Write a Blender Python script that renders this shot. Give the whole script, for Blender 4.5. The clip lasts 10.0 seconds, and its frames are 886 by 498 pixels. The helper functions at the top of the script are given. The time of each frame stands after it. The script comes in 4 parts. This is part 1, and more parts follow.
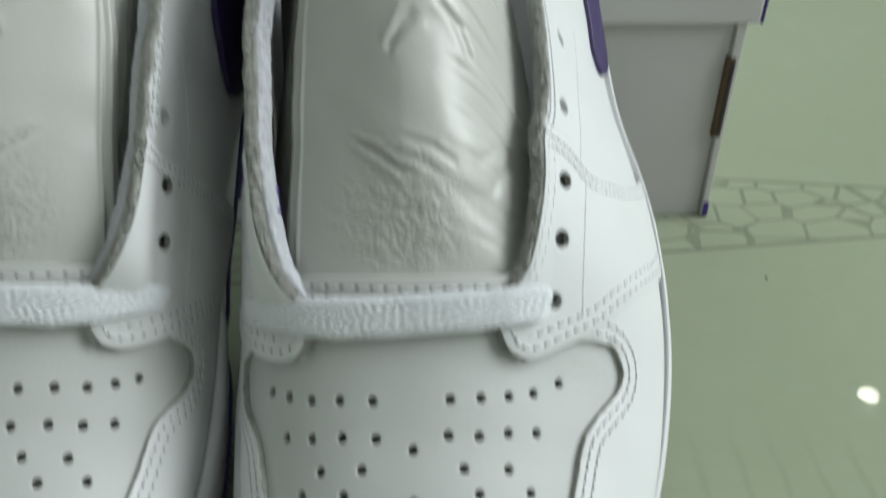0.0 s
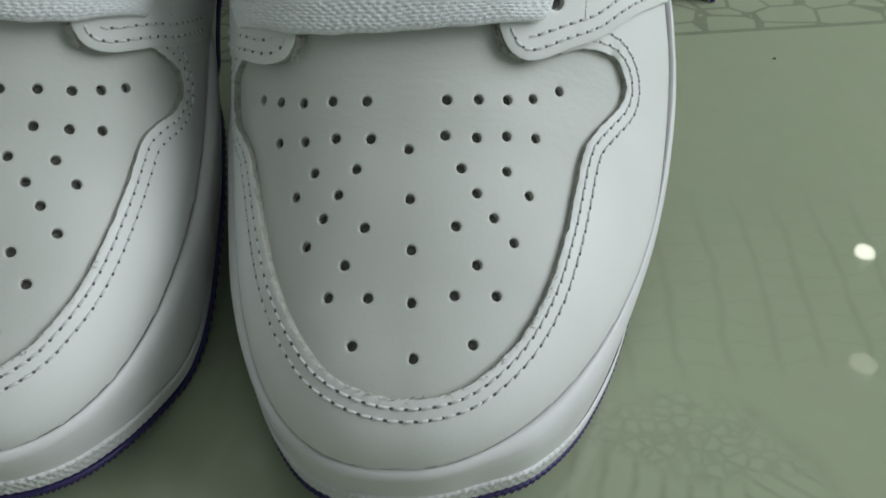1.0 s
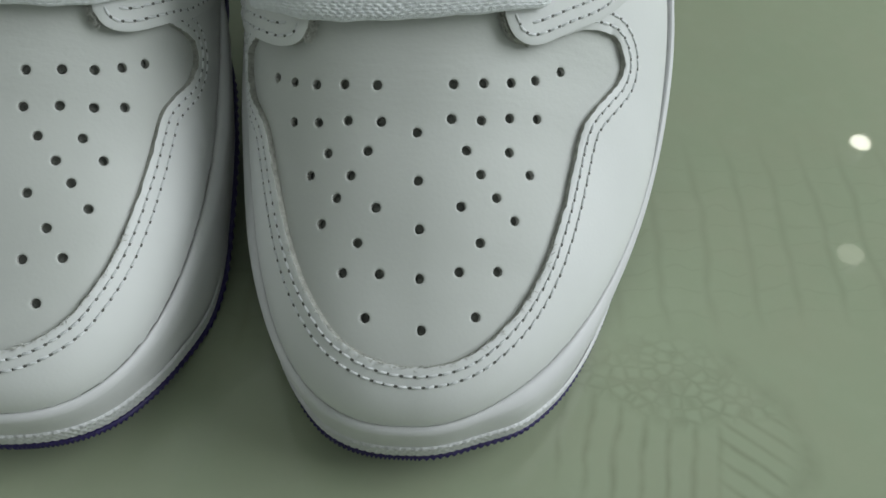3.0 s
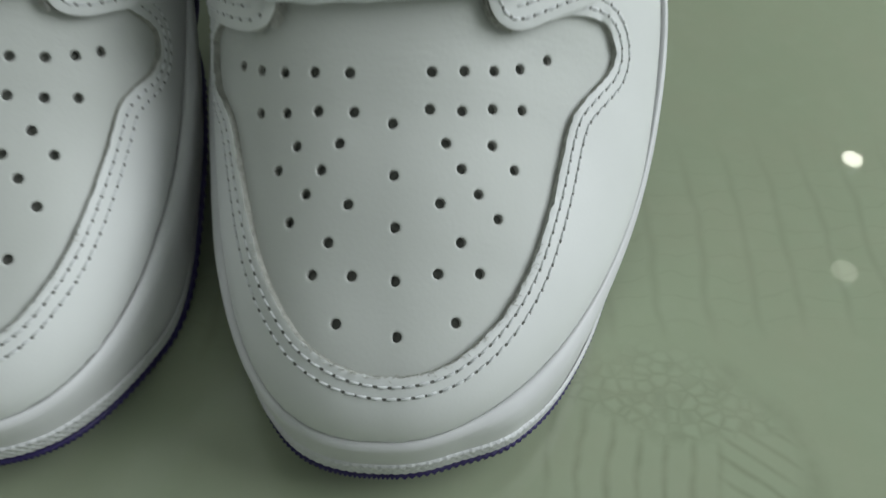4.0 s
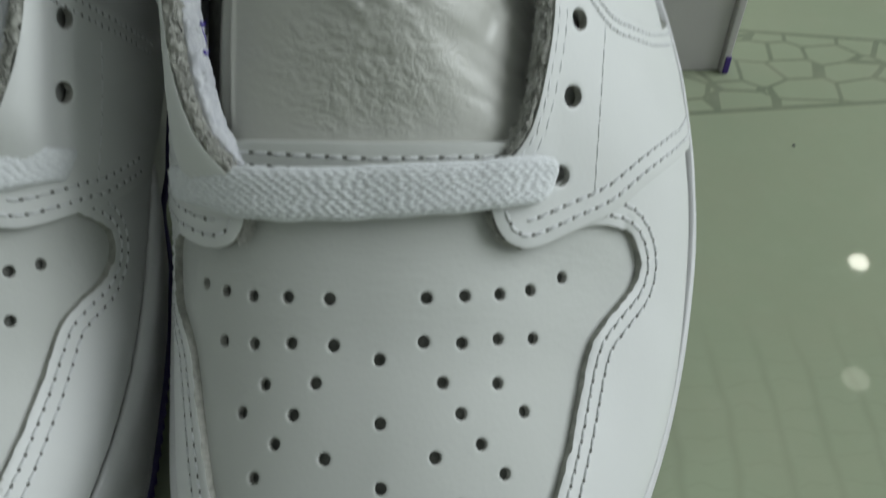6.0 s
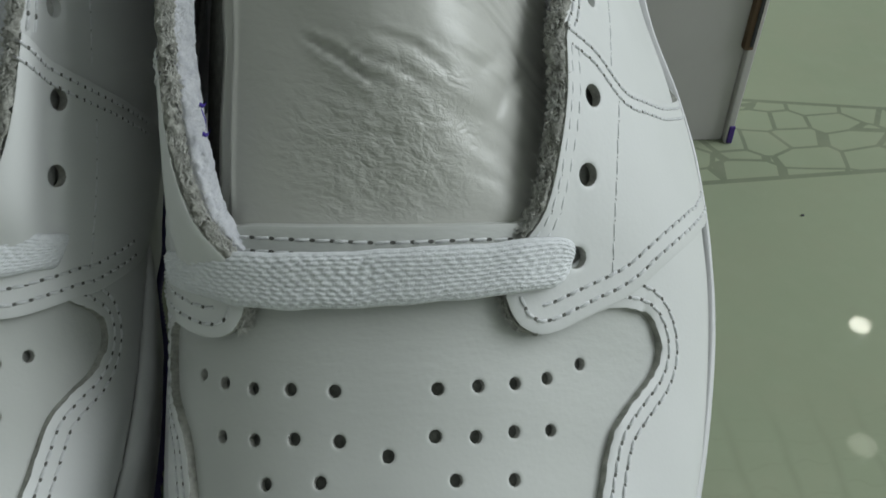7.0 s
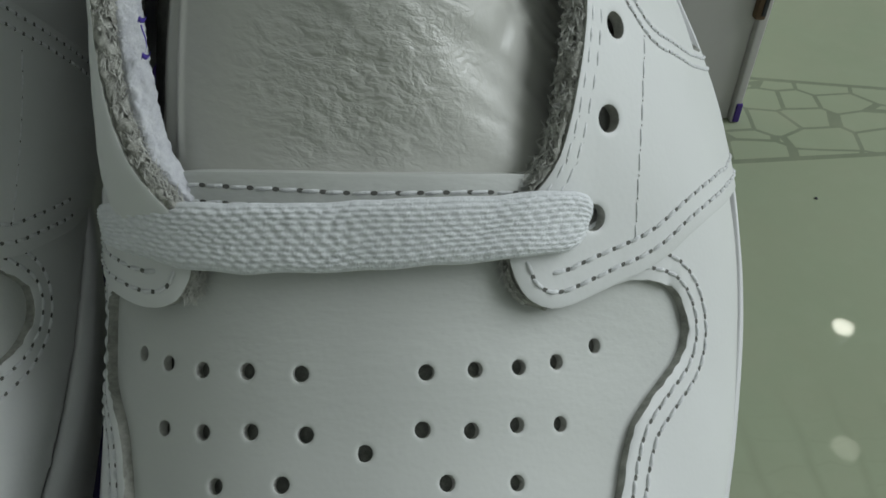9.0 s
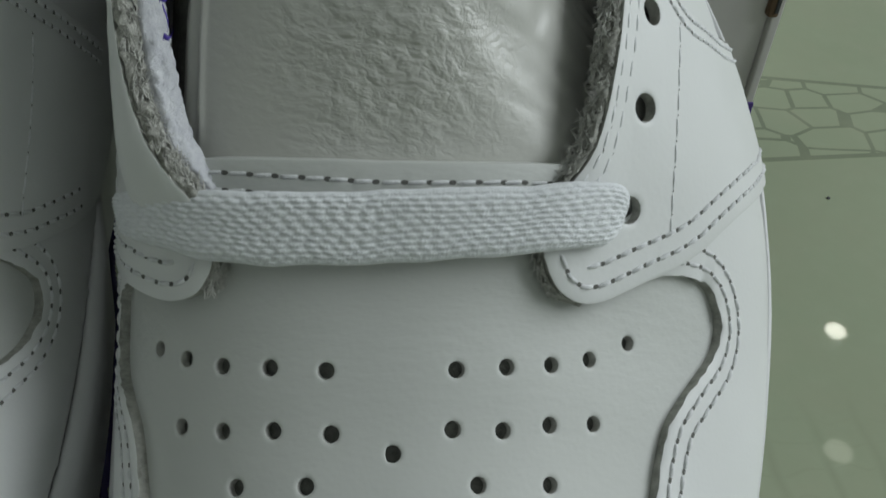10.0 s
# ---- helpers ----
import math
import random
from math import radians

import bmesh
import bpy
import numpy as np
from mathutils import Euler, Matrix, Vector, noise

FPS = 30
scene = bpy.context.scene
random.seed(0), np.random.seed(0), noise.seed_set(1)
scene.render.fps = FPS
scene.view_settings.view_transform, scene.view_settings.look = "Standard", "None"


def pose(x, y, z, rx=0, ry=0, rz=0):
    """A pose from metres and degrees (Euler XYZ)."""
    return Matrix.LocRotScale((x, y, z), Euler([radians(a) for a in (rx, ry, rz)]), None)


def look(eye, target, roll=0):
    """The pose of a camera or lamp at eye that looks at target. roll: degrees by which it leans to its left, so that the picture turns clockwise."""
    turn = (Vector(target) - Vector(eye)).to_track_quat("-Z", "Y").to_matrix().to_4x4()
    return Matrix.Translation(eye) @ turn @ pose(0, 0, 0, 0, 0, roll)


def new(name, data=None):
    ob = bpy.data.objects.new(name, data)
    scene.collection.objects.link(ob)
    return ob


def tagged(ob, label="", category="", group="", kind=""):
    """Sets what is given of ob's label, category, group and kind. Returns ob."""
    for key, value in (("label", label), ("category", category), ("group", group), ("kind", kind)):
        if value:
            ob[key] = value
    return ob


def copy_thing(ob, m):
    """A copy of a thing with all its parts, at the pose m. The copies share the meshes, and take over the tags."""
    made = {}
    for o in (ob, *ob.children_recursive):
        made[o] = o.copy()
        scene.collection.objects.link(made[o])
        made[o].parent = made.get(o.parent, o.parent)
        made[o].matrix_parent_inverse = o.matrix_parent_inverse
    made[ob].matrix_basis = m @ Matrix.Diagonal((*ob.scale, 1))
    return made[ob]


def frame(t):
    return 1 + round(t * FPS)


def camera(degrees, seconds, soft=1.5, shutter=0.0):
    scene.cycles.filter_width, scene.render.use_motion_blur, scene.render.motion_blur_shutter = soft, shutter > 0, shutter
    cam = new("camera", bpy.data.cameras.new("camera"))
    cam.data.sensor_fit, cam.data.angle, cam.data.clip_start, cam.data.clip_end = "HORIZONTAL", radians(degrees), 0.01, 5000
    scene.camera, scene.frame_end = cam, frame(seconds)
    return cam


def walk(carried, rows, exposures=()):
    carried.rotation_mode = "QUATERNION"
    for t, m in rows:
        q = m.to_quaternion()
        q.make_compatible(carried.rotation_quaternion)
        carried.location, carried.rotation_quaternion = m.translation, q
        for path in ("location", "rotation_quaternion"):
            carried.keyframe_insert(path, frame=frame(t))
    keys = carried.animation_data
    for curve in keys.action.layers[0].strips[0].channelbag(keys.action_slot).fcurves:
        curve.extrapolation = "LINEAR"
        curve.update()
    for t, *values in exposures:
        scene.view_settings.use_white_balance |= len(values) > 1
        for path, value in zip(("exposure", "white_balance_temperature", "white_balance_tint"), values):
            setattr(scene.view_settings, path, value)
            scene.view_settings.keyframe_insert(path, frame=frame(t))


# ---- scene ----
# ---- camera ----
cam = camera(53.0, 10.0, soft=1.6, shutter=0.5)
PATH = [
    (0, (-0.00612, -0.01291, 0.21045), (0.01301, 0.18573, 0.05986), 1.867),
    (0.3, (-0.00371, -0.01971, 0.19517), (0.01489, 0.16902, 0.03227), 1.822),
    (0.5, (-0.00423, -0.02480, 0.19091), (0.01441, 0.15923, 0.02273), 1.832),
    (1, (-0.00614, -0.03258, 0.17876), (0.01199, 0.14416, 0.00287), 2.103),
    (1.5, (-0.00842, -0.02759, 0.19728), (0.00880, 0.13961, 0.01222), 2.291),
    (2, (-0.00805, -0.02583, 0.20227), (0.00882, 0.12787, 0.00582), 2.782),
    (2.5, (-0.00855, -0.02554, 0.20309), (0.00856, 0.12274, 0.00254), 3.110),
    (3.8, (-0.00663, -0.02420, 0.19928), (0.01343, 0.12983, 0.00339), 3.685),
    (4, (-0.00471, -0.02028, 0.18943), (0.01570, 0.13395, -0.00627), 3.773),
    (4.5, (-0.00170, -0.00216, 0.16300), (0.01879, 0.15084, -0.03365), 4.226),
    (5, (-0.00044, 0.01429, 0.16438), (0.02011, 0.16372, -0.03499), 4.514),
    (5.5, (-0.00219, 0.02185, 0.17288), (0.01810, 0.17175, -0.02616), 4.459),
    (6, (-0.00093, 0.01877, 0.18644), (0.02025, 0.19086, 0.00634), 3.657),
    (6.2, (-0.00270, 0.01699, 0.18975), (0.01900, 0.19318, 0.01372), 3.774),
    (7.3, (-0.00228, 0.03036, 0.17734), (0.02074, 0.21834, 0.01415), 2.809),
    (7.5, (-0.00174, 0.03205, 0.17247), (0.02200, 0.22156, 0.01116), 3.105),
    (8, (-0.00191, 0.03946, 0.16441), (0.02423, 0.22685, 0.00100), 4.252),
    (8.5, (-0.00247, 0.03980, 0.16279), (0.02518, 0.22537, -0.00244), 4.740),
    (9, (-0.00197, 0.04049, 0.16289), (0.02640, 0.22477, -0.00367), 4.920),
    (9.5, (-0.00464, 0.04334, 0.16368), (0.02462, 0.22716, -0.00322), 5.435),
    (10, (-0.00653, 0.04351, 0.15867), (0.02446, 0.22785, -0.00734), 5.824),
]
walk(cam, [(t, look(eye, target, roll)) for t, eye, target, roll in PATH],
     exposures=[(0.0, 0.36), (0.5, 0.15), (1.0, 0.04), (2.5, 0.09), (5.0, 0.05), (6.0, -0.04), (7.5, -0.16), (10.0, -0.19)])

import mathutils.geometry as geometry_tools

# ---- world and lights ----
world = bpy.data.worlds.new("room_light")
scene.world = world
world.use_nodes = True
world.node_tree.nodes["Background"].inputs[0].default_value = (0.80, 0.92, 0.86, 1)
world.node_tree.nodes["Background"].inputs[1].default_value = 0.25


def area_lamp(name, eye, target, size_x, size_y, watts, colour):
    data = bpy.data.lights.new(name, "AREA")
    data.shape, data.size, data.size_y, data.energy, data.color = "RECTANGLE", size_x, size_y, watts, colour
    ob = new(name, data)
    ob.matrix_world = look(eye, target)
    return ob


# daylight through the window in the side wall, and through the one behind the table
area_lamp("window_daylight", (1.72, 0.10, 1.25), (0.0, 0.14, 0.05), 1.7, 1.2, 35, (0.905, 0.968, 1.0))
area_lamp("far_window_daylight", (-0.3, 2.62, 1.5), (0.0, 0.15, 0.05), 1.4, 1.0, 12, (0.895, 0.965, 1.0))


# ---- materials ----
class Nodes:
    """A material and its node tree, with short ways to add and link nodes."""

    def __init__(self, name, colour=(0.8, 0.8, 0.8), rough=0.5, metal=0.0):
        self.mat = bpy.data.materials.new(name)
        self.mat.use_nodes = True
        self.tree = self.mat.node_tree
        self.bsdf = self.tree.nodes["Principled BSDF"]
        self.bsdf.inputs["Base Color"].default_value = (*colour, 1)
        self.bsdf.inputs["Roughness"].default_value = rough
        self.bsdf.inputs["Metallic"].default_value = metal
        self.pos = self.add("ShaderNodeTexCoord").outputs["Object"]

    def add(self, kind, **inputs):
        node = self.tree.nodes.new(kind)
        for key, value in inputs.items():
            node.inputs[key.replace("_", " ")].default_value = value
        return node

    def link(self, a, b):
        self.tree.links.new(a, b)
        return self

    def noise(self, scale, detail=3.0, rough=0.55, vector=None):
        n = self.add("ShaderNodeTexNoise", Scale=scale, Detail=detail, Roughness=rough)
        self.link(vector or self.pos, n.inputs["Vector"])
        return n.outputs["Fac"]

    def voronoi(self, scale, feature="F1", vector=None, random=1.0):
        n = self.add("ShaderNodeTexVoronoi", Scale=scale, Randomness=random)
        n.feature = feature
        self.link(vector or self.pos, n.inputs["Vector"])
        return n.outputs["Distance"]

    def ramp(self, fac, stops):
        n = self.add("ShaderNodeValToRGB")
        els = n.color_ramp.elements
        while len(els) < len(stops):
            els.new(0.5)
        for e, (p, c) in zip(els, stops):
            e.position, e.color = p, (*c, 1) if len(c) == 3 else c
        self.link(fac, n.inputs["Fac"])
        return n.outputs["Color"]

    def math(self, op, a, b=None, c=None):
        n = self.add("ShaderNodeMath")
        n.operation = op
        for i, v in enumerate((a, b, c)):
            if v is None:
                continue
            if isinstance(v, (int, float)):
                n.inputs[i].default_value = v
            else:
                self.link(v, n.inputs[i])
        return n.outputs[0]

    def mix(self, fac, a, b):
        n = self.add("ShaderNodeMix")
        n.data_type = "RGBA"
        for i, v in ((0, fac), (6, a), (7, b)):
            if isinstance(v, (int, float)):
                n.inputs[i].default_value = v
            elif isinstance(v, tuple):
                n.inputs[i].default_value = (*v, 1)
            else:
                self.link(v, n.inputs[i])
        return n.outputs[2]

    def bump(self, height, strength, distance):
        n = self.add("ShaderNodeBump", Strength=strength, Distance=distance)
        self.link(height, n.inputs["Height"])
        last = self.bsdf.inputs["Normal"]
        if last.is_linked:
            self.link(last.links[0].from_socket, n.inputs["Normal"])
        self.link(n.outputs["Normal"], last)
        return self

    def colour(self, socket):
        return self.link(socket, self.bsdf.inputs["Base Color"])

    def roughness(self, socket):
        return self.link(socket, self.bsdf.inputs["Roughness"])


FLEX = (-0.0145, -0.039, 0.101)   # where the tongue wrinkles most, from the shoe's base


def leather(name, low, high, rough, grain=900.0, depth=0.00012, creases=0.0, stretch=False):
    n = Nodes(name, high, rough)
    cloud = n.noise(22, 4)
    n.colour(n.ramp(cloud, [(0.30, low), (0.70, high)]))
    n.roughness(n.math("MULTIPLY_ADD", n.noise(60, 3), 0.22, rough - 0.10))
    n.bump(n.voronoi(grain, "SMOOTH_F1"), 0.13, depth)
    n.bump(n.noise(900, 4, 0.6), 0.12, depth)
    n.bump(n.noise(70, 2, 0.5), 0.10, 0.0006)
    if stretch:
        # faint stretch lines across the vamp, just below the lace
        pull = n.add("ShaderNodeMapping")
        pull.inputs["Scale"].default_value = (0.30, 1.0, 1.0)
        n.link(n.pos, pull.inputs["Vector"])
        part_y = n.add("ShaderNodeSeparateXYZ")
        n.link(n.pos, part_y.inputs[0])
        near = n.math("MULTIPLY_ADD", part_y.outputs["Y"], 38.0, 3.0)
        near = n.math("MINIMUM", n.math("MAXIMUM", near, 0.0), 1.0)
        n.bump(n.math("MULTIPLY", n.noise(420, 3, 0.6, pull.outputs[0]), near), 0.30, 0.0005)
    if creases:
        # fine wrinkles, drawn out across the foot and densest round the flexing point
        slant = n.add("ShaderNodeMapping")
        slant.vector_type = "TEXTURE"
        slant.inputs["Rotation"].default_value = (0, 0, -0.40)
        slant.inputs["Scale"].default_value = (1.9, 1.0, 1.0)
        n.link(n.pos, slant.inputs["Vector"])
        warp = n.add("ShaderNodeVectorMath")
        warp.operation = "MULTIPLY_ADD"
        soft = n.add("ShaderNodeTexNoise", Scale=160.0, Detail=2.0)
        n.link(slant.outputs[0], soft.inputs["Vector"])
        n.link(soft.outputs["Color"], warp.inputs[0])
        warp.inputs[1].default_value = (0.0025, 0.0025, 0.0025)
        n.link(slant.outputs[0], warp.inputs[2])
        away = n.add("ShaderNodeVectorMath")
        away.operation = "DISTANCE"
        n.link(n.pos, away.inputs[0])
        away.inputs[1].default_value = FLEX
        spread = n.ramp(n.math("MULTIPLY_ADD", n.noise(90, 2), 0.012, away.outputs["Value"]), [(0.008, (1, 1, 1)), (0.024, (0.04, 0.04, 0.04))])
        fine = n.math("ABSOLUTE", n.math("SUBTRACT", n.noise(620, 3, 0.5, warp.outputs[0]), 0.5))
        fine = n.math("MULTIPLY", n.math("MINIMUM", n.math("MULTIPLY", fine, 5.0), 1.0), spread)
        n.bump(fine, creases, 0.0006)
        long = n.math("ABSOLUTE", n.math("SUBTRACT", n.noise(200, 2, 0.5, warp.outputs[0]), 0.5))
        n.bump(n.math("MULTIPLY", n.math("MINIMUM", n.math("MULTIPLY", long, 7.0), 1.0), spread), creases * 0.6, 0.0011)
    n.bsdf.inputs["Specular IOR Level"].default_value = 0.58 if creases else 0.42
    return n.mat


LEATHER = leather("white_leather", (0.70, 0.71, 0.70), (0.76, 0.77, 0.765), 0.46, 1500)
VAMP = leather("toe_box_leather", (0.54, 0.555, 0.53), (0.60, 0.612, 0.588), 0.50, 1300, stretch=True)
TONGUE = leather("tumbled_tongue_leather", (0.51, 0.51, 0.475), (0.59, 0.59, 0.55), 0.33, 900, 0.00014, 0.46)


def rubber(name, colour, rough=0.5, grain=0.0):
    n = Nodes(name, colour, rough)
    dark = tuple(v * 0.90 for v in colour)
    n.colour(n.ramp(n.noise(40, 4), [(0.3, dark), (0.7, colour)]))
    n.bump(n.noise(900, 3), 0.2, 0.0001)
    if grain:
        n.bump(n.voronoi(1100, "F1"), 0.9, grain)
    return n.mat


RUBBER = rubber("white_rubber", (0.74, 0.74, 0.75), 0.45)
GRAINED = rubber("grained_white_rubber", (0.74, 0.74, 0.75), 0.5, 0.0002)
PURPLE = rubber("purple_rubber", (0.030, 0.019, 0.110), 0.5)
STRIPE = leather("purple_leather", (0.040, 0.026, 0.095), (0.058, 0.040, 0.130), 0.42)


def fabric(name, low, high, rough, scale, depth):
    n = Nodes(name, high, rough)
    n.colour(n.ramp(n.noise(scale * 0.35, 4, 0.7), [(0.35, low), (0.65, high)]))
    n.bump(n.noise(scale, 5, 0.75), 0.9, depth)
    return n.mat


SUEDE = fabric("raw_leather_edge", (0.26, 0.257, 0.225), (0.62, 0.62, 0.57), 0.95, 1700, 0.0006)
FOAM = fabric("white_foam", (0.66, 0.67, 0.72), (0.80, 0.81, 0.84), 0.9, 1600, 0.0005)
LINING = fabric("grey_lining", (0.19, 0.195, 0.18), (0.33, 0.335, 0.31), 0.9, 1800, 0.0003)
SIDE_LINING = fabric("pale_grey_lining", (0.38, 0.385, 0.37), (0.54, 0.545, 0.52), 0.9, 1800, 0.0003)
FIBRE = fabric("suede_fibre", (0.46, 0.46, 0.42), (0.70, 0.70, 0.66), 0.9, 1500, 0.0001)
THREAD = fabric("white_thread", (0.66, 0.67, 0.68), (0.82, 0.83, 0.84), 0.6, 2500, 0.0002)
CUT = fabric("cut_leather_edge", (0.30, 0.30, 0.27), (0.50, 0.50, 0.46), 0.9, 1500, 0.0003)
PUNCH = fabric("punched_leather_edge", (0.46, 0.46, 0.43), (0.60, 0.60, 0.57), 0.85, 1500, 0.0002)
# dark colour that stands for the shade inside the needle holes
HOLE_SHADE = Nodes("needle_hole_shade", (0.13, 0.13, 0.12), 0.9).mat
LACE = fabric("woven_cotton", (0.78, 0.80, 0.82), (0.88, 0.90, 0.92), 0.85, 2200, 0.00025)
PURPLE_THREAD = Nodes("purple_thread", (0.10, 0.06, 0.45), 0.7).mat
PURPLE_PRINT = Nodes("purple_print", (0.055, 0.022, 0.20), 0.45).mat
BLACK_PRINT = Nodes("dark_print", (0.03, 0.03, 0.035), 0.5).mat


def card(name, low, high, rough):
    n = Nodes(name, high, rough)
    n.colour(n.ramp(n.noise(12, 5, 0.6), [(0.3, low), (0.7, high)]))
    n.bump(n.noise(500, 4), 0.25, 0.0002)
    n.bump(n.noise(9, 3), 0.3, 0.002)
    return n.mat


CARD = card("white_box_card", (0.53, 0.51, 0.50), (0.61, 0.59, 0.58), 0.55)
BROWN = card("brown_corrugated_card", (0.085, 0.052, 0.030), (0.16, 0.10, 0.060), 0.8)
PAPER = card("white_sticker", (0.68, 0.68, 0.68), (0.75, 0.75, 0.75), 0.5)
PLASTER = card("wall_paint", (0.44, 0.45, 0.44), (0.50, 0.51, 0.50), 0.8)
CEILING = card("ceiling_paint", (0.82, 0.82, 0.82), (0.87, 0.87, 0.87), 0.85)


def glossy_floor():
    """Polished sage-green slab with a printed band of pebble cells and a faint scale print."""
    n = Nodes("polished_green_slab", (0.20, 0.25, 0.15), 0.10)
    sep = n.add("ShaderNodeSeparateXYZ")
    n.link(n.pos, sep.inputs[0])
    x, y = sep.outputs["X"], sep.outputs["Y"]
    base = n.ramp(n.noise(5, 5, 0.6), [(0.25, (0.305, 0.352, 0.240)), (0.75, (0.352, 0.406, 0.284))])
    base = n.mix(n.math("MULTIPLY", n.noise(160, 4, 0.7), 0.22), base, (0.38, 0.42, 0.30))
    warp = n.add("ShaderNodeVectorMath")
    warp.operation = "MULTIPLY_ADD"
    tex = n.add("ShaderNodeTexNoise", Scale=9.0, Detail=2.0)
    n.link(n.pos, tex.inputs["Vector"])
    n.link(tex.outputs["Color"], warp.inputs[0])
    warp.inputs[1].default_value = (0.012, 0.012, 0.0)
    n.link(n.pos, warp.inputs[2])
    squash = n.add("ShaderNodeMapping")
    squash.inputs["Scale"].default_value = (0.70, 1.0, 1.0)
    n.link(warp.outputs[0], squash.inputs["Vector"])
    # band between two slowly converging lines
    low = n.math("MULTIPLY_ADD", n.math("SUBTRACT", x, 0.10), 0.0735, 0.2584)
    high = n.math("MULTIPLY_ADD", n.math("SUBTRACT", x, 0.10), -0.1379, 0.3176)
    low_off = n.math("SUBTRACT", y, low)
    high_off = n.math("SUBTRACT", high, y)
    inside = n.math("MULTIPLY", n.math("GREATER_THAN", low_off, 0.0), n.math("GREATER_THAN", high_off, 0.0))
    edge = n.voronoi(80, "DISTANCE_TO_EDGE", squash.outputs[0], 0.85)
    vein = n.math("MULTIPLY", n.math("LESS_THAN", edge, 0.042), inside)
    rim = n.math("MAXIMUM", n.math("LESS_THAN", n.math("ABSOLUTE", low_off), 0.0011),
                 n.math("LESS_THAN", n.math("ABSOLUTE", high_off), 0.0010))
    line = n.math("MULTIPLY", n.math("MAXIMUM", vein, rim), 0.54)
    colour = n.mix(line, base, (0.105, 0.125, 0.088))
    # faint hide print under the gloss: long plates beside the shoe, rounder scales before it
    plate = n.math("MULTIPLY_ADD", n.math("SUBTRACT", y, 0.143), -0.115, n.math("SUBTRACT", x, 0.0870))
    sway = n.math("MULTIPLY", n.math("SUBTRACT", n.noise(26, 2), 0.5), 0.010)
    plate = n.math("DIVIDE", n.math("ADD", plate, sway), 0.0127)
    seam = n.math("ABSOLUTE", n.math("SUBTRACT", n.math("FRACT", n.math("ADD", plate, 0.5)), 0.5))
    seam = n.ramp(seam, [(0.0, (0.8, 0.8, 0.8)), (0.15, (0, 0, 0))])
    cross = n.math("DIVIDE", n.math("ADD", y, n.math("MULTIPLY", n.math("SUBTRACT", n.noise(60, 2), 0.5), 0.014)), 0.0075)
    cross = n.math("ABSOLUTE", n.math("SUBTRACT", n.math("FRACT", cross), 0.5))
    cross = n.math("MULTIPLY", n.ramp(cross, [(0.0, (1, 1, 1)), (0.09, (0, 0, 0))]), 0.40)
    long_zone = n.math("MULTIPLY", n.ramp(y, [(0.094, (0, 0, 0)), (0.104, (1, 1, 1))]), n.ramp(y, [(0.146, (1, 1, 1)), (0.170, (0, 0, 0))]))
    plates = n.math("MULTIPLY", n.math("MAXIMUM", seam, cross), long_zone)
    # a patch of scales before the toe: small cells above, long plates below, slanting plates at its side
    px, py = n.math("SUBTRACT", x, 0.062), n.math("SUBTRACT", y, 0.066)
    u = n.math("ADD", n.math("MULTIPLY", px, 0.966), n.math("MULTIPLY", py, -0.26))
    v = n.math("ADD", n.math("MULTIPLY", px, 0.26), n.math("MULTIPLY", py, 0.966))
    u = n.math("ADD", u, n.math("MULTIPLY", n.math("SUBTRACT", n.noise(45, 2), 0.5), 0.006))

    def seams(along, pitch, wide):
        f = n.math("ABSOLUTE", n.math("SUBTRACT", n.math("FRACT", n.math("DIVIDE", n.math("ADD", along, 1.0), pitch)), 0.5))
        return n.ramp(f, [(0.0, (1, 1, 1)), (wide, (0, 0, 0))])

    upright = seams(u, 0.0066, 0.22)
    slanting = seams(n.math("ADD", n.math("MULTIPLY", u, 0.5), n.math("MULTIPLY", v, 0.866)), 0.0047, 0.24)
    by_side = n.ramp(u, [(0.0115, (0, 0, 0)), (0.0135, (1, 1, 1))])
    long_plates = n.math("ADD", n.math("MULTIPLY", upright, n.math("SUBTRACT", 1.0, by_side)), n.math("MULTIPLY", slanting, by_side))
    bent = n.add("ShaderNodeMapping")
    bent.inputs["Rotation"].default_value = (0, 0, 0.27)
    bent.inputs["Scale"].default_value = (0.85, 1.15, 1.0)
    n.link(warp.outputs[0], bent.inputs["Vector"])
    scales = n.voronoi(275, "DISTANCE_TO_EDGE", bent.outputs[0], 0.75)
    cells = n.ramp(scales, [(0.0, (0.85, 0.85, 0.85)), (0.26, (0, 0, 0))])
    upper = n.ramp(n.math("ADD", v, n.math("MULTIPLY", n.math("ABSOLUTE", u), -0.35)), [(-0.0005, (0, 0, 0)), (0.0030, (1, 1, 1))])
    crack = n.math("ADD", n.math("MULTIPLY", long_plates, n.math("SUBTRACT", 1.0, upper)), n.math("MULTIPLY", cells, upper))
    reach = n.math("SQRT", n.math("ADD", n.math("MULTIPLY", n.math("MULTIPLY", u, u), 0.75), n.math("MULTIPLY", v, v)))
    reach = n.math("MULTIPLY_ADD", n.math("SUBTRACT", n.noise(40, 2), 0.5), 0.008, reach)
    patch = n.ramp(reach, [(0.023, (1, 1, 1)), (0.031, (0, 0, 0))])
    hem = n.ramp(n.math("ABSOLUTE", n.math("SUBTRACT", reach, 0.0285)), [(0.0, (0.7, 0.7, 0.7)), (0.0012, (0, 0, 0))])
    crack = n.math("MAXIMUM", n.math("MULTIPLY", crack, patch), n.math("MULTIPLY", hem, by_side))
    faint = n.math("MAXIMUM", n.math("MULTIPLY", plates, 0.20), n.math("MULTIPLY", n.math("MULTIPLY", crack, n.ramp(n.noise(120, 3), [(0.35, (0.35, 0.35, 0.35)), (0.62, (1, 1, 1))])), 0.32))
